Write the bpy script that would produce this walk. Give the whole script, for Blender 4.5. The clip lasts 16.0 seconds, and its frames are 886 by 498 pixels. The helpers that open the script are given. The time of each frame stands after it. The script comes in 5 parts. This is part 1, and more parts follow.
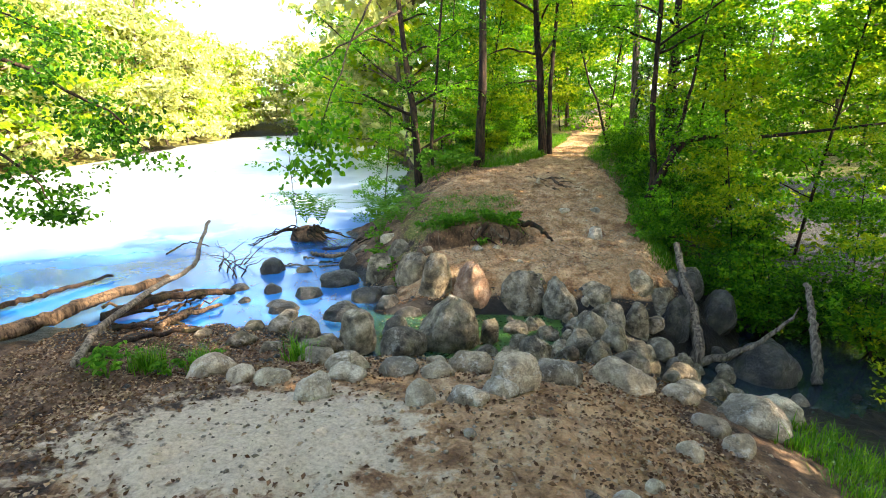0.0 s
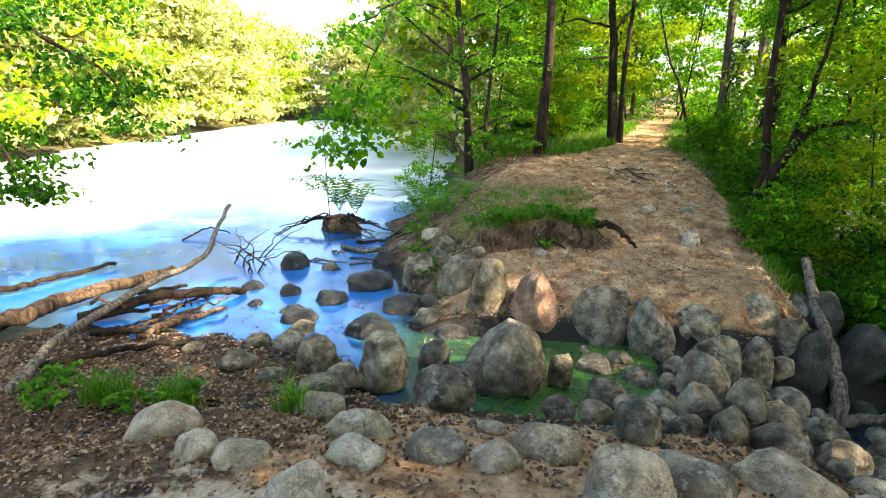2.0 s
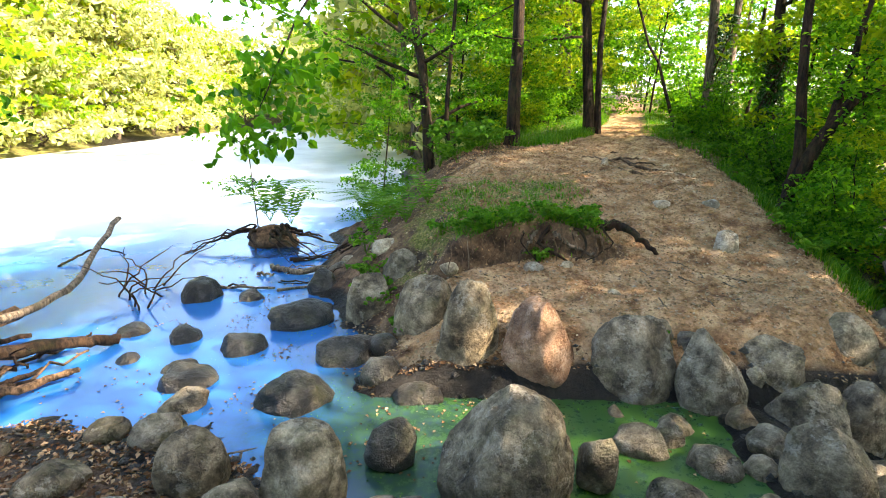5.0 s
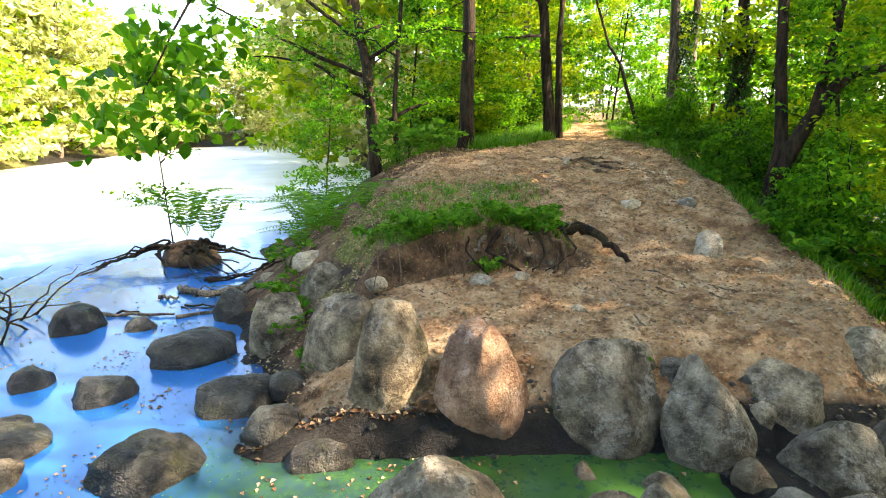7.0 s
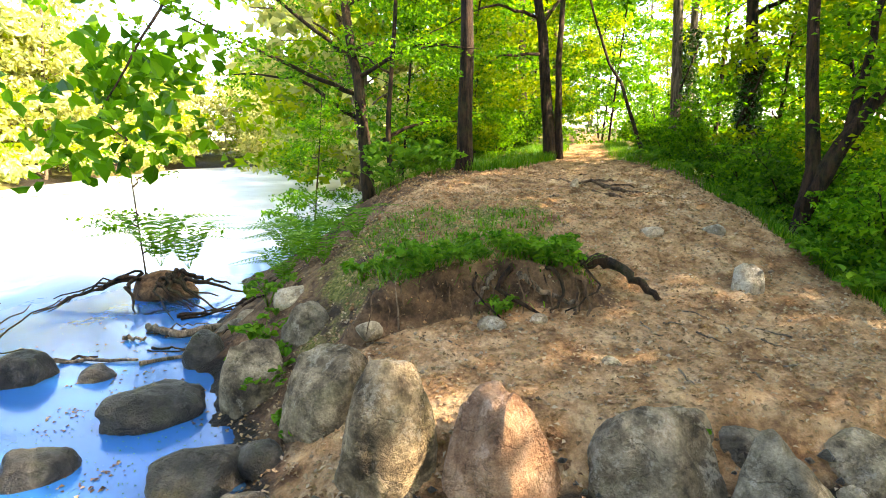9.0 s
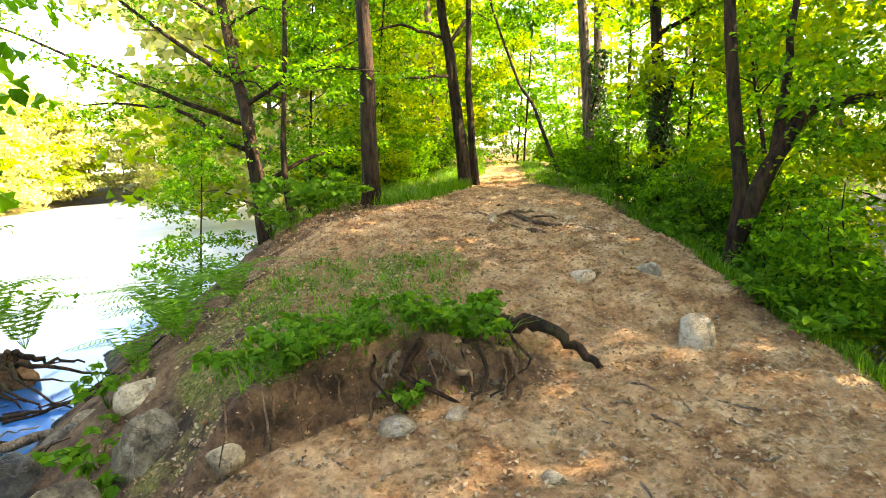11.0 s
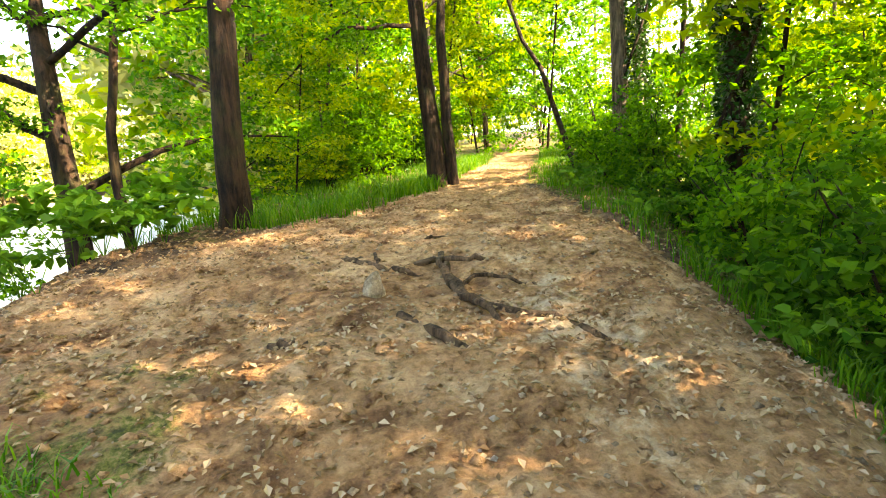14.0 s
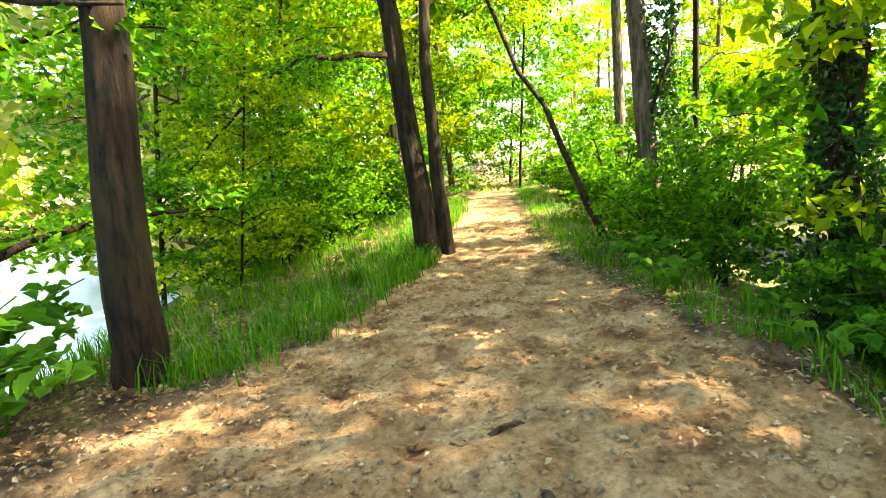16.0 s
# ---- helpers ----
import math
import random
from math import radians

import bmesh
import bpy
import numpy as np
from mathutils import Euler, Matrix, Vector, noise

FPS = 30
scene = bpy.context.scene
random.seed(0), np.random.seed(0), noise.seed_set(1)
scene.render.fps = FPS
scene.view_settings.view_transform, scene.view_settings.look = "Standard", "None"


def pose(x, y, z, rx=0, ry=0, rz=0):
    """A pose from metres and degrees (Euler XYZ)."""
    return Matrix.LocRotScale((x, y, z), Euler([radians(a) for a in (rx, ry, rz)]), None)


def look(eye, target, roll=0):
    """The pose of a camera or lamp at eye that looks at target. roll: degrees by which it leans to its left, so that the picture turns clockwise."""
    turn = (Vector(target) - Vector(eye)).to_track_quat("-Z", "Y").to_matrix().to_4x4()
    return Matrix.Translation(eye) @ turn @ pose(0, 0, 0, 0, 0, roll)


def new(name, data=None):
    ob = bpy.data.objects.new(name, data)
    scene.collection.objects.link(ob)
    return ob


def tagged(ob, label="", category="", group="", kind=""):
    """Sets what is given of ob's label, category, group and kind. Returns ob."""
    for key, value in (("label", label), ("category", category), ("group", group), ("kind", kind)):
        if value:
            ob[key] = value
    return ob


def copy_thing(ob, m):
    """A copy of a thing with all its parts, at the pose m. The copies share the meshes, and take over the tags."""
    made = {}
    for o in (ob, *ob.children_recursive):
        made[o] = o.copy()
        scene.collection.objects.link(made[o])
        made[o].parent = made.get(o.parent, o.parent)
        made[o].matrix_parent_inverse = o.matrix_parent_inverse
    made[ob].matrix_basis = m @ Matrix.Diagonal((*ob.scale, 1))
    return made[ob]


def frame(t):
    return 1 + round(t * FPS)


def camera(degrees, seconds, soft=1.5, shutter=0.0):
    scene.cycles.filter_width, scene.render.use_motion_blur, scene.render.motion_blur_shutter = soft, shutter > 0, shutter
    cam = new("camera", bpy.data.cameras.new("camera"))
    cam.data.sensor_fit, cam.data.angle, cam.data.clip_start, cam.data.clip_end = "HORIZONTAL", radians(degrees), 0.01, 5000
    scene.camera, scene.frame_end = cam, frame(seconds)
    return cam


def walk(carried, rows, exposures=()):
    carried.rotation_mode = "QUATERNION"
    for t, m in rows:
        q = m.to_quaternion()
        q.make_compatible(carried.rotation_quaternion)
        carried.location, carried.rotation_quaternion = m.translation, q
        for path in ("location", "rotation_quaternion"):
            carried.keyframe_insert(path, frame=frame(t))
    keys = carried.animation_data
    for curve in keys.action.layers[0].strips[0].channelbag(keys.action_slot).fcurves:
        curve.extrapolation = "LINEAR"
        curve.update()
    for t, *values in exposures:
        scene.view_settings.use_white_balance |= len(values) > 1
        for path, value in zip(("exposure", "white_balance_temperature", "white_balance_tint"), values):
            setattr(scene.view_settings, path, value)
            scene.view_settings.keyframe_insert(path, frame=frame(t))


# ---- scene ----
cam = camera(80.0, 16.0, soft=1.0)
ROWS = [
    (0, look((0.31, -0.324, 2.908), (0.22, 1.841, 2.34), -0.8)),
    (0.5, look((0.368, 0.157, 2.826), (0.254, 2.315, 2.239), -0.5)),
    (1, look((0.317, 0.548, 2.785), (0.137, 2.699, 2.187), -0.2)),
    (1.5, look((0.137, 0.979, 2.708), (-0.104, 3.123, 2.108), 0.2)),
    (2, look((0.076, 1.426, 2.611), (-0.197, 3.564, 2.003), 0.5)),
    (2.5, look((-0.046, 1.798, 2.502), (-0.344, 3.932, 1.891), 0.7)),
    (3, look((-0.129, 2.098, 2.461), (-0.422, 4.228, 1.832), 0.8)),
    (3.5, look((-0.03, 2.521, 2.324), (-0.306, 4.655, 1.699), 0.8)),
    (4, look((-0.069, 2.794, 2.264), (-0.312, 4.935, 1.651), 0.5)),
    (4.5, look((-0.168, 3.128, 2.214), (-0.343, 5.281, 1.617), -0.1)),
    (7, look((0.186, 4.501, 1.799), (0.205, 6.683, 1.292), -1.1)),
    (7.5, look((0.233, 4.639, 1.763), (0.249, 6.822, 1.262), -1)),
    (8, look((0.215, 4.726, 1.79), (0.241, 6.912, 1.301), -1)),
    (8.2, look((0.185, 4.845, 1.76), (0.206, 7.036, 1.292), -1)),
    (10.3, look((0.08, 5.499, 1.885), (0.309, 7.691, 1.485), -2.3)),
    (10.5, look((0.131, 5.622, 1.893), (0.398, 7.813, 1.505), -2.6)),
    (11, look((0.394, 6.089, 1.935), (0.766, 8.27, 1.585), -3.3)),
    (11.5, look((0.576, 6.363, 1.995), (1.047, 8.522, 1.631), -3.9)),
    (12, look((0.739, 6.663, 1.952), (1.28, 8.799, 1.548), -3.9)),
    (12.5, look((1.178, 7.141, 1.832), (1.74, 9.262, 1.384), -4)),
    (13, look((1.64, 7.995, 1.826), (2.115, 10.136, 1.374), -4)),
    (13.5, look((1.954, 8.706, 1.838), (2.268, 10.88, 1.402), -4.1)),
    (14, look((2.183, 9.376, 1.948), (2.38, 11.571, 1.549), -3.8)),
    (14.5, look((2.117, 9.938, 2.065), (2.253, 12.142, 1.692), -3)),
    (15, look((2.06, 10.428, 2.125), (2.238, 12.635, 1.784), -2.6)),
    (15.5, look((1.982, 10.927, 2.252), (2.287, 13.124, 1.941), -3.6)),
    (16, look((1.91, 11.291, 2.374), (2.325, 13.47, 2.072), -5.4)),
]
walk(cam, ROWS, exposures=[(0, 3.05, 6500, 9), (4.7, 3.1, 6600, 11), (8, 3.35, 7000, 12), (11, 3.6, 8100, 14), (13.5, 3.75, 8200, 14), (14.5, 3.65, 7700, 9), (15.5, 3.75, 7300, 6), (16, 3.65, 7100, 3)])

# ---- world, sun ----
SUN_AZ, SUN_EL = radians(101), radians(39)      # azimuth clockwise from +y: the afternoon sun stands over the gully side
world = bpy.data.worlds.new("sky")
scene.world = world
world.use_nodes = True
wn = world.node_tree.nodes
sky = wn.new("ShaderNodeTexSky")
sky.sky_type, sky.sun_disc, sky.sun_elevation, sky.sun_rotation = "NISHITA", False, SUN_EL, SUN_AZ
sky.air_density, sky.dust_density, sky.ozone_density = 1.0, 2.0, 1.0
wn["Background"].inputs["Strength"].default_value = 0.15
world.node_tree.links.new(sky.outputs[0], wn["Background"].inputs["Color"])
sun = new("sun", bpy.data.lights.new("sun", "SUN"))
sun.data.energy, sun.data.angle, sun.data.color = 4.4, radians(0.6), (1.0, 0.86, 0.66)
sun_way = Vector((math.sin(SUN_AZ) * math.cos(SUN_EL), math.cos(SUN_AZ) * math.cos(SUN_EL), math.sin(SUN_EL)))
sun.matrix_world = look(sun_way * 60, (0, 0, 0))


# ---- materials ----
def material(name):
    m = bpy.data.materials.new(name)
    m.use_nodes = True
    nt = m.node_tree
    return m, nt, nt.nodes["Principled BSDF"], nt.links.new


def node(nt, kind, **sets):
    n = nt.nodes.new("ShaderNode" + kind)
    for k, v in sets.items():
        n.inputs[k].default_value = v
    return n


def noise_of(nt, scale, detail=6, rough=0.6, coord="Object", stretch=None, shift=False):
    tc = nt.nodes.new("ShaderNodeTexCoord")
    src = tc.outputs[coord]
    if shift:
        inf, add = nt.nodes.new("ShaderNodeObjectInfo"), nt.nodes.new("ShaderNodeVectorMath")
        nt.links.new(src, add.inputs[0])
        nt.links.new(inf.outputs["Location"], add.inputs[1])
        src = add.outputs[0]
    if stretch:
        mp = nt.nodes.new("ShaderNodeMapping")
        mp.inputs["Scale"].default_value = stretch
        nt.links.new(src, mp.inputs[0])
        src = mp.outputs[0]
    n = node(nt, "TexNoise", Scale=scale, Detail=detail, Roughness=rough)
    nt.links.new(src, n.inputs["Vector"])
    return n.outputs["Fac"]


def ramp(nt, fac, *stops):
    r = nt.nodes.new("ShaderNodeValToRGB")
    e = r.color_ramp.elements
    while len(e) < len(stops):
        e.new(0.5)
    for i, (p, c) in enumerate(stops):
        e[i].position, e[i].color = p, (*c, 1)
    nt.links.new(fac, r.inputs[0])
    return r.outputs[0]


def mix(nt, fac, a, b, kind="MIX"):
    m = nt.nodes.new("ShaderNodeMix")
    m.data_type, m.blend_type = "RGBA", kind
    for v, s in ((fac, m.inputs[0]), (a, m.inputs[6]), (b, m.inputs[7])):
        if isinstance(v, bpy.types.NodeSocket):
            nt.links.new(v, s)
        else:
            s.default_value = v if not isinstance(v, tuple) else (*v, 1)
    return m.outputs[2]


def calc(nt, op, a, b):
    m = nt.nodes.new("ShaderNodeMath")
    m.operation = op
    for v, s in ((a, m.inputs[0]), (b, m.inputs[1])):
        if isinstance(v, bpy.types.NodeSocket):
            nt.links.new(v, s)
        else:
            s.default_value = v
    return m.outputs[0]


def relief(nt, bsdf, height, strength, distance):
    b = node(nt, "Bump", Strength=strength, Distance=distance)
    nt.links.new(height, b.inputs["Height"])
    nt.links.new(b.outputs[0], bsdf.inputs["Normal"])


def attribute(nt, name):
    a = nt.nodes.new("ShaderNodeAttribute")
    a.attribute_name = name
    return a.outputs["Fac"]


def make_ground():
    m, nt, p, link = material("forest_soil")
    big, mid, fine = noise_of(nt, 0.9, 5), noise_of(nt, 3.6, 9, 0.7), noise_of(nt, 30, 6, 0.75)
    sand = ramp(nt, mid, (0.36, (0.14, 0.066, 0.026)), (0.49, (0.34, 0.19, 0.086)), (0.62, (0.48, 0.315, 0.17)))
    loam = ramp(nt, mid, (0.38, (0.03, 0.017, 0.009)), (0.5, (0.115, 0.066, 0.035)), (0.63, (0.21, 0.13, 0.07)))
    turf = ramp(nt, fine, (0.38, (0.045, 0.055, 0.008)), (0.52, (0.12, 0.125, 0.02)), (0.64, (0.23, 0.165, 0.07)))
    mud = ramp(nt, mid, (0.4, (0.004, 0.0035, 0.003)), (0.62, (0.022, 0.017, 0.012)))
    bare = calc(nt, "ADD", attribute(nt, "bare"), calc(nt, "MULTIPLY", calc(nt, "SUBTRACT", big, 0.5), 1.3))
    step_ = ramp(nt, bare, (0.38, (0, 0, 0)), (0.62, (1, 1, 1)))
    c = mix(nt, step_, loam, sand)
    pale = calc(nt, "ADD", attribute(nt, "pale"), calc(nt, "MULTIPLY", calc(nt, "SUBTRACT", mid, 0.5), 1.8))
    c = mix(nt, ramp(nt, pale, (0.45, (0, 0, 0)), (0.65, (1, 1, 1))), c, (0.48, 0.365, 0.24))
    t = calc(nt, "ADD", attribute(nt, "turf"), calc(nt, "MULTIPLY", calc(nt, "SUBTRACT", mid, 0.5), 1.8))
    c = mix(nt, ramp(nt, t, (0.4, (0, 0, 0)), (0.62, (1, 1, 1))), c, turf)
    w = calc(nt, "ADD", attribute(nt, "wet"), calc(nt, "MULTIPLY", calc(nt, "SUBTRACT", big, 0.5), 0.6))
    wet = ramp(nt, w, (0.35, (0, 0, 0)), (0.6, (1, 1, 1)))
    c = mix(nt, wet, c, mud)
    c = mix(nt, 0.5, c, ramp(nt, fine, (0.36, (0.32, 0.29, 0.26)), (0.5, (0.95, 0.94, 0.92)), (0.64, (1.4, 1.36, 1.3))), "MULTIPLY")
    link(c, p.inputs["Base Color"])
    r = nt.nodes.new("ShaderNodeMapRange")
    r.inputs[3].default_value, r.inputs[4].default_value = 0.92, 0.5
    link(wet, r.inputs[0])
    link(r.outputs[0], p.inputs["Roughness"])
    p.inputs["Specular IOR Level"].default_value = 0.25
    relief(nt, p, calc(nt, "ADD", mid, calc(nt, "MULTIPLY", fine, 0.4)), 1.0, 0.09)
    return m


def make_rock(name, a, b, c, moss=0.0, rough=0.8, spec=0.25):
    m, nt, p, link = material(name)
    big, mid, fine = (noise_of(nt, k, d, r, shift=True) for k, d, r in ((1.7, 6, 0.6), (6.5, 9, 0.66), (70, 4, 0.7)))
    col = ramp(nt, mid, (0.36, a), (0.5, b), (0.64, c))
    inf = nt.nodes.new("ShaderNodeObjectInfo")
    col = mix(nt, 0.8, col, ramp(nt, inf.outputs["Random"], (0.0, (0.38, 0.36, 0.32)), (0.25, (1.15, 1.02, 0.78)), (0.5, (0.62, 0.6, 0.56)), (0.75, (1.0, 0.82, 0.6)), (1.0, (1.3, 1.25, 1.12))), "MULTIPLY")
    col = mix(nt, 0.8, col, ramp(nt, big, (0.38, (0.45, 0.44, 0.42)), (0.6, (1.2, 1.18, 1.14))), "MULTIPLY")
    col = mix(nt, 0.45, col, ramp(nt, fine, (0.36, (0.45, 0.45, 0.45)), (0.62, (1.3, 1.3, 1.3))), "MULTIPLY")
    col = mix(nt, calc(nt, "MULTIPLY", ramp(nt, noise_of(nt, 5, 8, 0.78, shift=True), (0.55, (0, 0, 0)), (0.6, (1, 1, 1))), 0.45), col, c)
    if moss:
        k = calc(nt, "MULTIPLY", ramp(nt, noise_of(nt, 3.4, 8, 0.78, shift=True), (0.52, (0, 0, 0)), (0.6, (1, 1, 1))), moss)
        col = mix(nt, k, col, (0.055, 0.062, 0.014))
    vor = nt.nodes.new("ShaderNodeTexVoronoi")
    vor.feature = "DISTANCE_TO_EDGE"
    vor.inputs["Scale"].default_value = 2.6
    tc = nt.nodes.new("ShaderNodeTexCoord")
    warp = nt.nodes.new("ShaderNodeMix")
    warp.data_type, warp.blend_type = "RGBA", "LINEAR_LIGHT"
    warp.inputs[0].default_value = 0.35
    nz = node(nt, "TexNoise", Scale=2.4, Detail=5, Roughness=0.7)
    link(tc.outputs["Object"], nz.inputs["Vector"])
    link(tc.outputs["Object"], warp.inputs[6])
    link(nz.outputs["Color"], warp.inputs[7])
    link(warp.outputs[2], vor.inputs["Vector"])
    crack = ramp(nt, vor.outputs["Distance"], (0.0, (0, 0, 0)), (0.035, (1, 1, 1)))
    col = mix(nt, 0.3, col, crack, "MULTIPLY")
    link(col, p.inputs["Base Color"])
    p.inputs["Roughness"].default_value = rough
    p.inputs["Specular IOR Level"].default_value = spec
    h = calc(nt, "ADD", calc(nt, "ADD", mid, calc(nt, "MULTIPLY", noise_of(nt, 26, 6, 0.75, shift=True), 0.5)), calc(nt, "MULTIPLY", fine, 0.22))
    relief(nt, p, calc(nt, "ADD", h, calc(nt, "MULTIPLY", crack, 0.25)), 1.0, 0.05)
    return m


def make_bark(name, a, b, scale=9.0, moss=0.0):
    m, nt, p, link = material(name)
    rib = noise_of(nt, scale, 8, 0.7, stretch=(2.2, 2.2, 0.35))
    big = noise_of(nt, 1.4, 4)
    col = ramp(nt, rib, (0.4, a), (0.6, b))
    col = mix(nt, 0.7, col, ramp(nt, big, (0.35, (0.6, 0.6, 0.6)), (0.65, (1.3, 1.25, 1.2))), "MULTIPLY")
    if moss:
        col = mix(nt, calc(nt, "MULTIPLY", ramp(nt, noise_of(nt, 2.5, 7, 0.7), (0.5, (0, 0, 0)), (0.65, (1, 1, 1))), moss), col, (0.05, 0.065, 0.015))
    link(col, p.inputs["Base Color"])
    p.inputs["Roughness"].default_value = 0.9
    p.inputs["Specular IOR Level"].default_value = 0.2
    relief(nt, p, rib, 1.0, 0.06)
    return m


def make_leaf(name, a, b, c, through_=0.5, gloss=0.04):
    m, nt, p, link = material(name)
    g = nt.nodes.new("ShaderNodeNewGeometry")
    col = ramp(nt, g.outputs["Random Per Island"], (0.0, a), (0.5, b), (1.0, c))
    inf = nt.nodes.new("ShaderNodeObjectInfo")
    col = mix(nt, 0.6, col, ramp(nt, inf.outputs["Random"], (0.0, (0.75, 0.85, 0.8)), (1.0, (1.2, 1.1, 0.9))), "MULTIPLY")
    d, t, s, mx, mg = (nt.nodes.new("ShaderNode" + k) for k in ("BsdfDiffuse", "BsdfTranslucent", "BsdfGlossy", "MixShader", "MixShader"))
    s.inputs["Roughness"].default_value = 0.45
    link(col, d.inputs["Color"])
    link(mix(nt, 1.0, col, (1.5, 1.35, 0.45), "MULTIPLY"), t.inputs["Color"])
    mx.inputs[0].default_value = through_
    fr = node(nt, "Fresnel", IOR=1.35)
    link(d.outputs[0], mx.inputs[1])
    link(t.outputs[0], mx.inputs[2])
    link(calc(nt, "MULTIPLY", fr.outputs[0], gloss), mg.inputs[0])
    link(mx.outputs[0], mg.inputs[1])
    link(s.outputs[0], mg.inputs[2])
    link(mg.outputs[0], nt.nodes["Material Output"].inputs[0])
    nt.nodes.remove(p)
    return m


def make_water(name, weed):
    m, nt, p, link = material(name)
    n = noise_of(nt, 0.55, 6, 0.65)
    n = calc(nt, "ADD", n, calc(nt, "MULTIPLY", attribute(nt, "weed"), 0.16)) if weed else n
    f = noise_of(nt, 16, 5, 0.75)
    film = calc(nt, "MULTIPLY", ramp(nt, n, (0.5, (0, 0, 0)), (0.62, (1, 1, 1))), ramp(nt, f, (0.3, (0.15, 0.15, 0.15)), (0.6, (1, 1, 1))))
    film = calc(nt, "MULTIPLY", film, attribute(nt, "weed") if weed else 0.0)
    # the sky's reflection is painted into the water colour, blue near, white far
    sky_sheen = attribute(nt, "sky_sheen") if weed else 0.0
    thin = calc(nt, "MULTIPLY", sky_sheen, ramp(nt, noise_of(nt, 0.35, 7, 0.7), (0.25, (0.7, 0.7, 0.7)), (0.6, (1, 1, 1))))
    sky_tint = mix(nt, attribute(nt, "far") if weed else 0.0, (0.015, 0.19, 0.62), (0.66, 0.70, 0.72))
    open_ = mix(nt, thin, (0.012, 0.02, 0.022), sky_tint)
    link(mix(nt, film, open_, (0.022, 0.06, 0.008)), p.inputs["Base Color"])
    rr = nt.nodes.new("ShaderNodeMapRange")
    rr.inputs[3].default_value, rr.inputs[4].default_value = 0.05, 0.34
    link(calc(nt, "MAXIMUM", film, thin), rr.inputs[0])
    link(rr.outputs[0], p.inputs["Roughness"])
    p.inputs["IOR"].default_value = 1.33
    p.inputs["Specular IOR Level"].default_value = 0.6
    relief(nt, p, noise_of(nt, 3.0, 3, 0.5), 0.06, 0.02)
    p.inputs["Coat Weight"].default_value = 0.3 if weed else 0.0
    p.inputs["Coat IOR"].default_value = 1.38
    p.inputs["Coat Roughness"].default_value = 0.04
    return m


SOIL = make_ground()
ROCK_WET = make_rock("rock_wet", (0.014, 0.013, 0.011), (0.045, 0.041, 0.034), (0.12, 0.11, 0.092), 0.3, 0.35, 0.45)
ROCK_GREY = make_rock("rock_grey", (0.06, 0.049, 0.034), (0.21, 0.179, 0.132), (0.40, 0.352, 0.275), 0.3)
ROCK_DRY = make_rock("rock_dry", (0.20, 0.168, 0.125), (0.37, 0.32, 0.25), (0.53, 0.48, 0.395), 0.08)
# the warm tint of a sun patch is put into this rock colour
ROCK_SUNLIT = make_rock("rock_sunlit", (0.24, 0.13, 0.08), (0.42, 0.26, 0.17), (0.54, 0.38, 0.28), 0.0, 0.6)
CHIP = make_rock("pebble_mix", (0.17, 0.13, 0.09), (0.32, 0.265, 0.2), (0.5, 0.44, 0.36), 0.0)
BARK = make_bark("bark_dark", (0.005, 0.003, 0.002), (0.042, 0.023, 0.012), moss=0.25)
BARK_GREY = make_bark("bark_grey", (0.04, 0.03, 0.02), (0.17, 0.125, 0.085))
DEADWOOD = make_bark("dead_wood", (0.05, 0.037, 0.026), (0.25, 0.195, 0.14), 12.0, 0.25)
LOGWOOD = make_bark("log_wood", (0.03, 0.018, 0.010), (0.16, 0.10, 0.056), 10.0)
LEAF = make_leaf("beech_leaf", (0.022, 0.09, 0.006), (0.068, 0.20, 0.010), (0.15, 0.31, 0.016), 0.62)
# sunlit and shaded versions of the leaf green, with the light put into the colour
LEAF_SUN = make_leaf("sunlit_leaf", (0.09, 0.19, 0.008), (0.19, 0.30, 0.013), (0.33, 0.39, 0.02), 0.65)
LEAF_SHADE = make_leaf("shaded_leaf", (0.011, 0.045, 0.005), (0.032, 0.105, 0.008), (0.085, 0.20, 0.013), 0.55)
# far shore: the bleaching of bright glare is put into this leaf colour
LEAF_GLARE = make_leaf("far_leaf_glare", (0.15, 0.20, 0.06), (0.33, 0.36, 0.15), (0.48, 0.48, 0.25), 0.4)
GRASS = make_leaf("grass_blade", (0.025, 0.10, 0.006), (0.06, 0.18, 0.010), (0.13, 0.25, 0.02), 0.5)
FERN = make_leaf("fern_leaf", (0.03, 0.11, 0.01), (0.07, 0.18, 0.016), (0.12, 0.25, 0.03), 0.5)
IVY = make_leaf("ivy_leaf", (0.012, 0.045, 0.010), (0.025, 0.075, 0.014), (0.045, 0.11, 0.02), 0.25, 0.2)
LITTER = make_leaf("dead_leaf", (0.045, 0.022, 0.012), (0.14, 0.075, 0.042), (0.36, 0.25, 0.165), 0.1)
LITTER_DRY = make_leaf("dry_leaf", (0.15, 0.085, 0.045), (0.28, 0.18, 0.105), (0.44, 0.32, 0.22), 0.1)
WATER_MAT = make_water("pond_water", True)
STREAM_MAT = make_water("stream_water", False)

